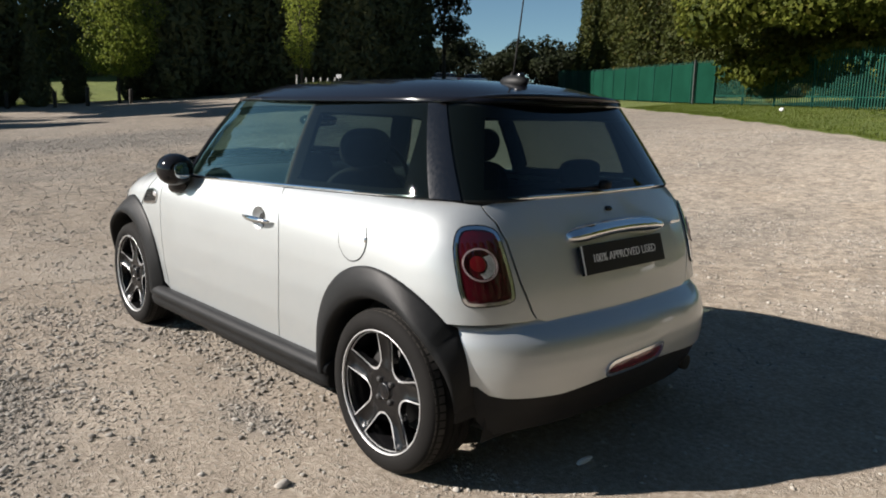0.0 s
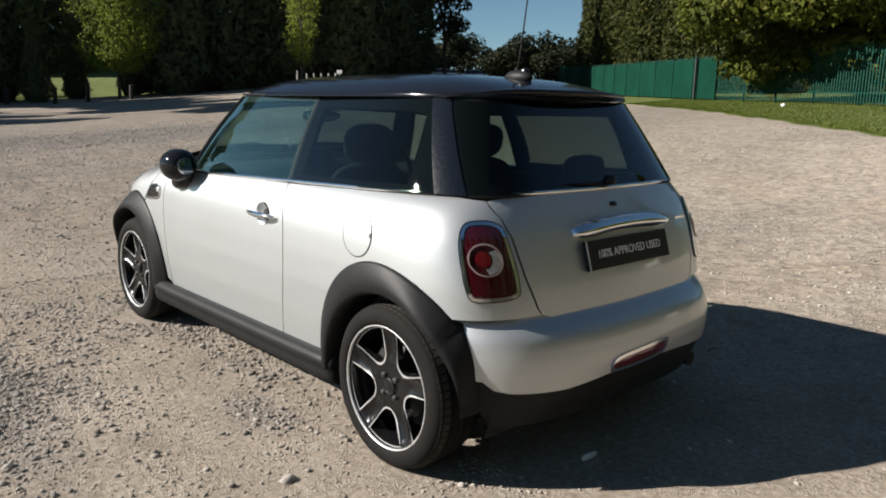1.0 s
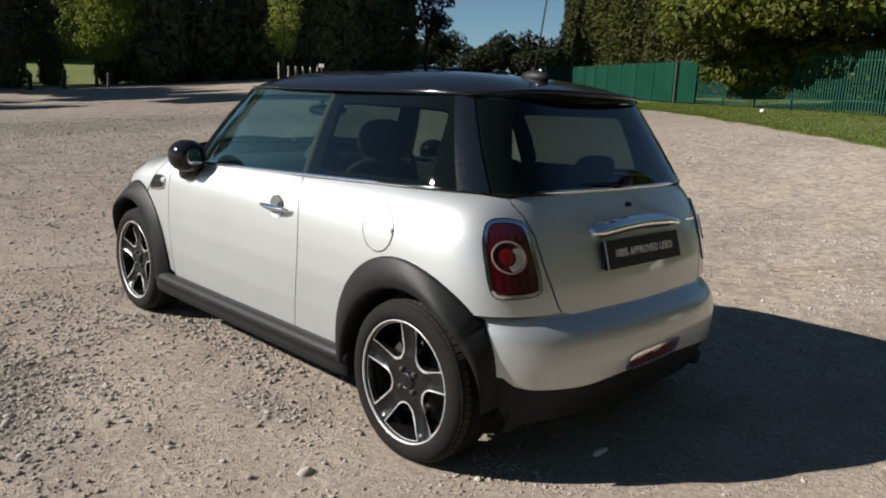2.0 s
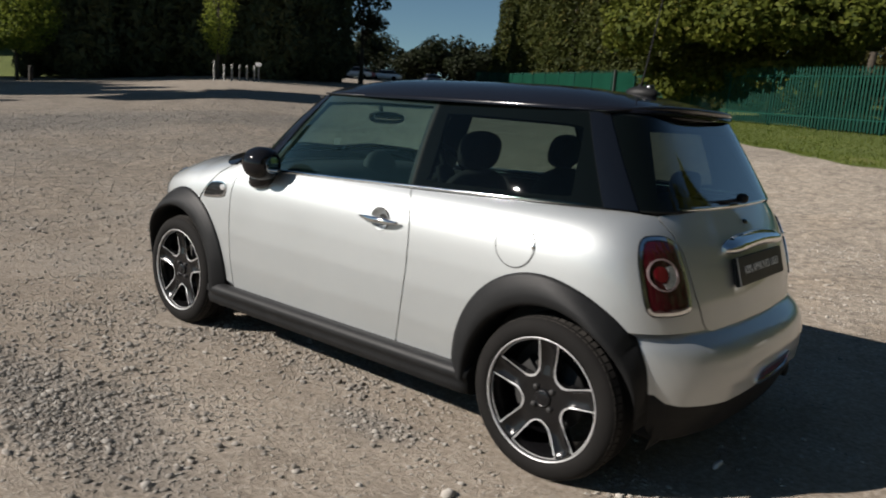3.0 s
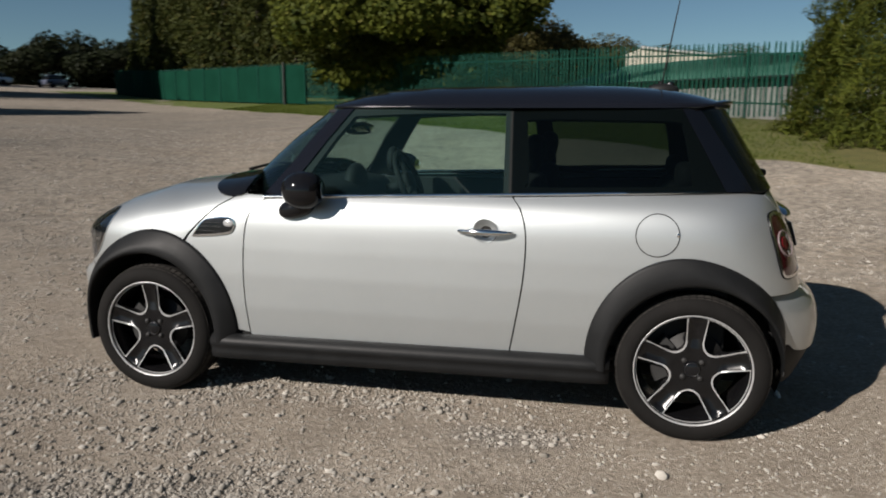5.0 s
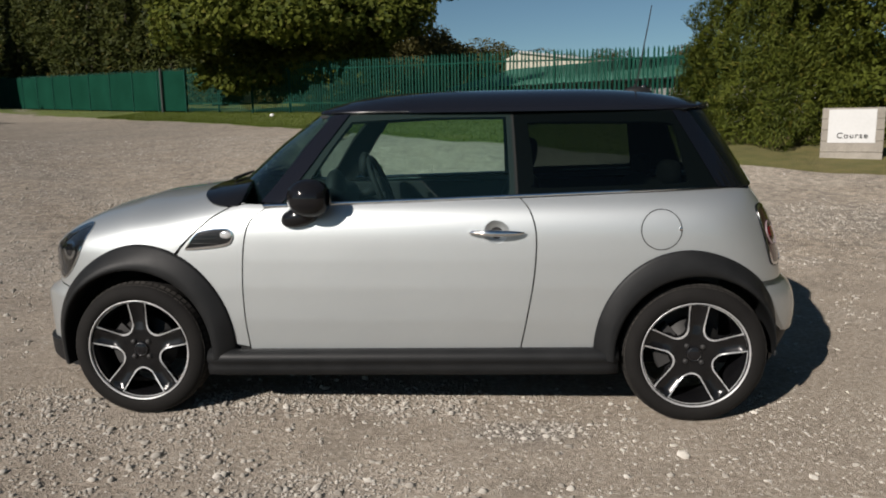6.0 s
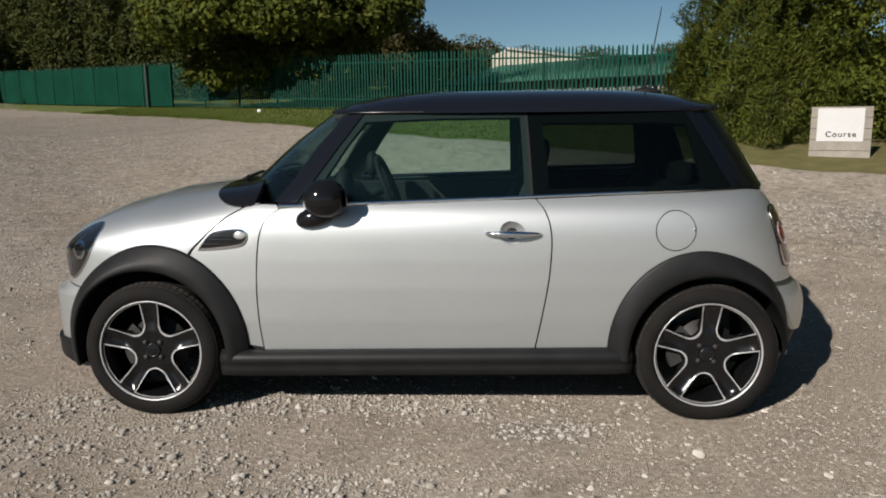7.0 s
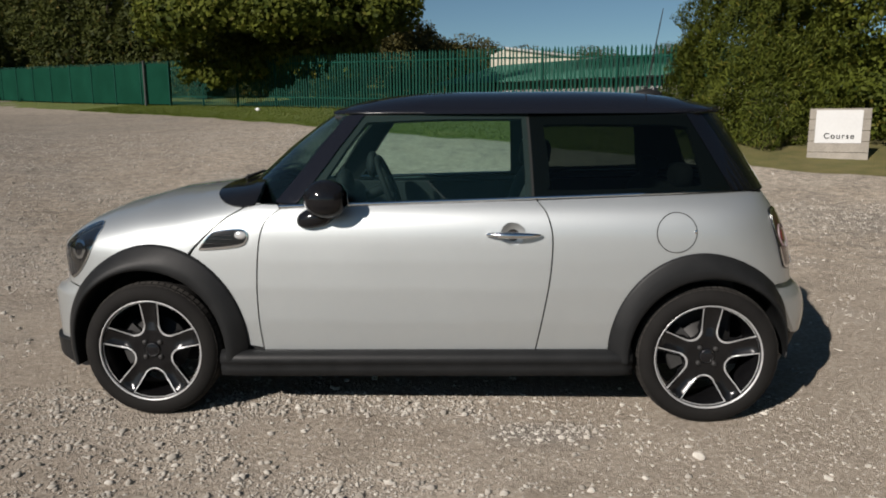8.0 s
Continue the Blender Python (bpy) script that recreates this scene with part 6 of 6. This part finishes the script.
def broad_tree(name, at, h, spread, leaves, size, material, label, seed, low=.3, group="", clumps=16, shape=None, stem=.018):
    rng = np.random.default_rng(seed)
    tree = thing(name, at, label, "tree", group)
    part("trunk", trunk_mesh(h * .8, stem * h, rng), BARK, tree)
    blobs = [((0, 0, h * .68), (spread * .55, spread * .55, h * .26))]
    for k in range(clumps):
        a, t = k * 2.4 + rng.normal(0, .3), rng.random()
        z = h * (low + (1 - low) * t * .92)
        reach = spread * math.sin(math.pi * min(.95, .22 + .72 * t)) * rng.uniform(.55, .85)
        c = (math.cos(a) * reach, math.sin(a) * reach, z)
        rr = spread * rng.uniform(.26, .42)
        blobs.append((c, (rr, rr, rr * rng.uniform(.6, .85))))
        if k % 3 == 0:
            bm = bmesh.new()
            tube(bm, [(0, 0, z * .62), (c[0] * .5, c[1] * .5, z * .84), (c[0] * .9, c[1] * .9, z)], [.035 * h * .3, .02 * h * .3, .008 * h * .3], 6)
            part("limb", bm, BARK, tree)
    if shape:
        blobs += shape
    p, u = blob_points(blobs, leaves, rng)
    part("crown", leaf_mesh("crown", p, u, rng.uniform(.6, 1.3, len(p)) * size, material, rng, .62, -.30, .15), material, tree)
    return tree


def conifer(name, at, h, radius, sprays, size, material, label, seed, group="", power=.75, bare=.02, aspect=.34, tuft=.16, droop=.2, skirt=.45):
    rng = np.random.default_rng(seed)
    tree = thing(name, at, label, "tree", group)
    part("trunk", trunk_mesh(h * .92, .017 * h, rng, .1), BARK, tree)
    t = 1 - rng.random(sprays) ** .62
    a = rng.uniform(0, 2 * np.pi, sprays)
    wob = np.array([noise.noise(Vector((math.cos(q) * 1.6, math.sin(q) * 1.6, z * h * .45 + seed))) for q, z in zip(a, t)])
    fine = np.array([noise.noise(Vector((math.cos(q) * 5, math.sin(q) * 5, z * h * 1.3 + seed))) for q, z in zip(a, t)])
    r = radius * (1 - t) ** power * np.minimum(1, skirt + t * 4.5) * (.82 + .30 * wob + tuft * fine)
    depth = np.where(rng.random(sprays) < .25, rng.random(sprays), 1 - .16 * rng.random(sprays))
    p = np.stack([np.cos(a) * r * depth, np.sin(a) * r * depth, h * (bare + (1 - bare) * t) - .15 * r * depth], 1)
    out = np.stack([np.cos(a), np.sin(a), np.full(sprays, .25)], 1)
    part("crown", leaf_mesh("crown", p, out, rng.uniform(.6, 1.4, sprays) * size, material, rng, aspect, droop), material, tree)
    return tree


def ground_at(x, y):
    return (x, y, float(ground_height(x, y)))


def place(first, x, y, k, turn, wide=1.0):
    copy_thing(first, Matrix.LocRotScale(ground_at(x, y), Euler((0, 0, turn)), (k * wide, k * wide, k)))


# sycamore that hangs over the fence
hang = [((-4.1, -4.6, 3.0), (1.2, 1.2, 1.0)), ((-3.6, -5.6, 3.5), (1.2, 1.2, .9)), ((-2.8, -6.2, 2.9), (1.4, 1.2, .9)), ((-1.2, -6.8, 3.2), (1.5, 1.3, .9)), ((.5, -6.8, 2.9), (1.4, 1.2, .9)), ((2.0, -5.6, 3.1), (1.4, 1.3, .9)), ((3.4, -4.4, 3.2), (1.4, 1.3, 1.0)), ((4.3, -3.4, 3.6), (1.2, 1.3, 1.0)),
        ((-4.2, -3.6, 4.6), (1.3, 1.4, 1.1)), ((-3.4, -4.8, 4.8), (1.6, 1.4, 1.1)), ((-1.2, -5.4, 5.0), (1.7, 1.4, 1.1)), ((1.0, -5.2, 4.9), (1.7, 1.4, 1.1)), ((2.8, -3.8, 4.8), (1.5, 1.3, 1.0)), ((4.2, -3.2, 4.6), (1.1, 1.2, .9)), ((5.6, -3.9, 5.2), (.8, .6, .3)),
        ((-4.2, -2.8, 1.6), (.6, .6, .9)), ((-3.5, -3.3, 1.5), (.8, .6, .6)), ((-2.6, -3.6, 1.1), (.8, .5, .6)), ((-1.6, -3.9, 1.3), (.8, .5, .6)), ((-.6, -4.1, 1.3), (.8, .5, .5)), ((.4, -4.3, 1.6), (.8, .5, .45)), ((1.5, -4.2, 1.8), (.9, .6, .5)), ((2.8, -3.4, 2.1), (1.0, .8, .6)),
        ((-2.6, -1.4, 1.9), (1.6, 1.2, 1.3)), ((-.6, -1.3, 1.7), (1.5, 1.2, 1.3)), ((1.6, -1.2, 1.9), (1.6, 1.2, 1.3))]
broad_tree("sycamore", ground_at(-7.3, 28.9), 6.6, 4.4, 85000, .235, LEAF_BROAD, "large green broadleaf tree hanging over the fence", 3, .45, clumps=14, shape=hang)
broad_tree("ash_tree", ground_at(-8.0, 49.5), 15.0, 6.0, 16000, .42, LEAF_BROAD, "tall green broadleaf tree behind the fence", 4, .3, clumps=16)
# bushes beside the sign board
conifer("conifer_bush", ground_at(6.15, 12.2), 6.2, 2.7, 100000, .13, LEAF_HEDGE, "dense rounded yellow-green conifer on the verge", 8, power=.85, aspect=.16, tuft=.34, droop=-.9, skirt=.92)
broad_tree("beech", ground_at(9.4, 11.4), 8.0, 3.1, 90000, .105, LEAF_HEDGE, "dense broadleaf tree with branches to the ground", 9, .05, clumps=26, shape=[((-1.5, -1.2, .7), (1.3, 1.2, .8)), ((0, -1.6, .8), (1.4, 1.1, .9)), ((1.6, -1.2, .8), (1.4, 1.2, .9))])
# conifer row behind the fence
row = conifer("tall_conifer", ground_at(-14.5, 36.0), 15, 2.9, 15000, .31, LEAF_CONIFER, "tall dense conifer in a row behind the fence", 21, "conifers behind the fence", .5)
row2 = conifer("tall_conifer", ground_at(-18.0, 38.6), 14, 2.7, 15000, .31, LEAF_CONIFER, "tall dense conifer in a row behind the fence", 22, "conifers behind the fence", .5)
rng = np.random.default_rng(2)
for k in range(9):
    x = -21.0 - 2.9 * k * .95
    y = float(fence_line(x)) + 5.2 + rng.normal(0, .5)
    if x > -38:
        place(row if k % 2 else row2, x, y, rng.uniform(.88, 1.1), rng.uniform(0, 6))
for x, y in ((-11.0, 35.5), (-8.0, 36.5), (-24.0, 43.5), (-30, 50.5)):
    place(row2, x, y, rng.uniform(.8, 1.0), rng.uniform(0, 6))
# dark wood on the far side
dark = conifer("wood_conifer", ground_at(-45.0, 21.5), 17, 3.6, 7500, .66, LEAF_DARK, "dark conifer of the shaded wood", 31, "dark conifers of the wood", .6)
dark2 = conifer("wood_conifer", ground_at(-41.5, 25.5), 16, 3.4, 7500, .66, LEAF_DARK, "dark conifer of the shaded wood", 32, "dark conifers of the wood", .55)
for i, (x, y, k) in enumerate(((-48, 5.5, .95), (-48, 7.6, .85), (-51, 6.0, 1.05), (-46.5, 17.6, .95), (-50, 19, 1.1), (-44.2, 24.2, 1.0), (-41.0, 29.5, .95), (-44.5, 30.5, 1.1), (-42.2, 33.5, .8), (-46, 35.5, .85),
                                 (-50, 28, 1.1), (-53, 22, 1.1), (-49, 33, 1.1), (-51, 2.5, 1.0), (-45.0, 38.0, .75), (-38.8, 27.0, .8), (-72, 19, 1.2), (-74, 23.5, 1.2), (-70, 14.5, 1.1), (-73, 10, 1.2), (-43.5, 17.2, .8), (-72.3, 49.8, 1.0), (-74.6, 53.5, 1.0), (-77.5, 57.5, .95), (-73.5, 45.5, 1.1), (-45.2, 9.6, .30), (-46.0, 15.4, .32), (-48.0, 12.6, .28), (-46.8, 7.4, .42))):
    place(dark if i % 2 else dark2, x, y, k, i * 1.3)
def feathery_tree(name, at, h, low, reach, sprays, size, label, seed):
    """A young tree with a slim forked stem and a loose, pointed head of fine leaves."""
    rng = np.random.default_rng(seed)
    tree = thing(name, at, label, "tree")
    part("trunk", trunk_mesh(h * .85, .009 * h, rng), BARK, tree)
    for k in range(7):
        a, z = k * 2.4, low + (h - low) * (.02 + .1 * k)
        bm = bmesh.new()
        w = reach * (.75 - .07 * k)
        tube(bm, [(0, 0, z * .75), (math.cos(a) * w * .4, math.sin(a) * w * .4, z + .3), (math.cos(a) * w * .8, math.sin(a) * w * .8, z + 1.1)], [.045, .03, .012], 6)
        part("limb", bm, BARK, tree)
    t, a = rng.random(sprays) ** 1.15, rng.uniform(0, 2 * np.pi, sprays)
    lump = np.array([noise.noise(Vector((math.cos(q) * 1.3 + seed, math.sin(q) * 1.3, z * h * .55))) + .6 * noise.noise(Vector((math.cos(q) * 3.5, math.sin(q) * 3.5 + seed, z * h * 1.5))) for q, z in zip(a, t)])
    env = reach * np.interp(t, [0, .12, .35, .7, 1], [.45, .85, 1.0, .68, .12]) * (.88 + .55 * lump)
    r = env * (1 - .75 * rng.random(sprays) ** 1.7)
    p = np.stack([np.cos(a) * r, np.sin(a) * r, low + (h - low) * t + rng.normal(0, .12, sprays)], 1)
    p = p[lump > -.42]
    out = np.stack([p[:, 0], p[:, 1], np.full(len(p), .3)], 1)
    out /= np.linalg.norm(out, axis=1)[:, None]
    part("crown", leaf_mesh("crown", p, out, rng.uniform(.6, 1.3, len(p)) * size, LEAF_YELLOW, rng, .6, .2, .3), LEAF_YELLOW, tree)


feathery_tree("young_tree", ground_at(-42.0, 13.2), 10.0, 1.7, 2.5, 26000, .13, "young bright yellow-green tree at the wood's edge", 41)
feathery_tree("slender_tree", ground_at(-36.6, 22.2), 11.0, 1.6, 1.15, 7000, .13, "slender pale-green tree at the wood's edge", 42)
broad_tree("wispy_tree", ground_at(-44.5, 41.0), 11.5, 2.6, 5500, .30, LEAF_FAR, "thin wispy tree at the wood's edge", 43, .4)
# trees that stand beside the car park and throw their shadows on it
shade = conifer("wood_conifer", ground_at(-46.0, 1.5), 12, 2.6, 6000, .52, LEAF_DARK, "dark conifer beside the car park", 33, "dark conifers of the wood", .55)
for i, (x, y, k) in enumerate(((-47, -2.5, 1.1), (-50, -9, 1.15), (-49, -6, 1.3))):
    place(shade, x, y, k, i * 2.1)
pine = conifer("wood_conifer", ground_at(-33.8, -7.7), 17, 3.0, 6000, .5, LEAF_DARK, "tall bare-stemmed conifer beside the car park", 34, "dark conifers of the wood", .5, bare=.78)
for x, y, k in ((-33.8, -3.0, 1.0), (-33.5, .4, .98), (-33.5, -10.5, .70), (-38, -11, .70), (-43, -11.5, .70), (-39, -9, .95), (-43.5, -8.5, 1.0), (-48.5, -9.5, 1.05), (-53, -11.5, 1.0), (-57.5, -14, 1.05)):
    place(pine, x, y, k, x + y)
# unseen trees added behind the car, blocking sky to darken its tail
for i, (x, y, k) in enumerate(((12.5, 14.5, .75), (14.5, 12, .8), (16, 9.2, .85), (17.2, 6.4, .8), (18, 3.4, .9), (18.5, .4, .85), (18.5, -2.6, .9), (18, -5.6, .85), (17.2, -8.6, .9), (16, -11.5, .85), (14.5, -14.2, .9))):
    place(dark if i % 2 else dark2, x, y, k, i * 1.9)
# far belt of trees
far = broad_tree("far_tree", ground_at(-75, 84), 6.3, 6.0, 6500, .52, LEAF_FAR, "distant round-headed green tree beyond the field", 51, .12, "distant trees", 12)
far2 = broad_tree("far_tree", ground_at(-82, 76), 6.0, 6.4, 6500, .52, LEAF_FAR, "distant round-headed green tree beyond the field", 52, .12, "distant trees", 12)
far3 = broad_tree("far_tree", ground_at(-9, 64), 6.0, 6.4, 9000, .36, LEAF_BELT, "distant olive-brown tree beyond the shed", 53, .12, "distant trees", 14)
for i, (x, y, k) in enumerate(((-92, 70, .95), (-100, 62, 1.0), (-66, 92, 1.0), (-58, 96, .95), (-50, 100, 1.0), (-88, 86, 1.1), (-70, 100, 1.1), (-78, 94, 1.15), (-40, 104, 1.0), (-105, 54, 1.0), (-80, 66, .8), (-72, 80, .85), (-84, 58, .85), (-64, 84, .85),
                                 (-88, 14, 1.0), (-90, 24, 1.0), (-86, 34, 1.0), (-92, 4, 1.0), (-84, 44, 1.0), (-9, 46, .20), (-6, 45, .20), (-3, 44, .19), (0, 43.5, .19), (-14, 62, .42), (-4.5, 63, .42), (-12, 82, .42), (-7.5, 80, .44), (-3.5, 82, .48), (.5, 81, .46), (4, 84, .42), (7.5, 86, .38), (15, 90, .34), (25, 88, .34))):
    place(far3 if x > -15 else far if i % 2 else far2, x, y, k * (1.0 if k > .55 else 1.8), i * 1.7, 1.25)
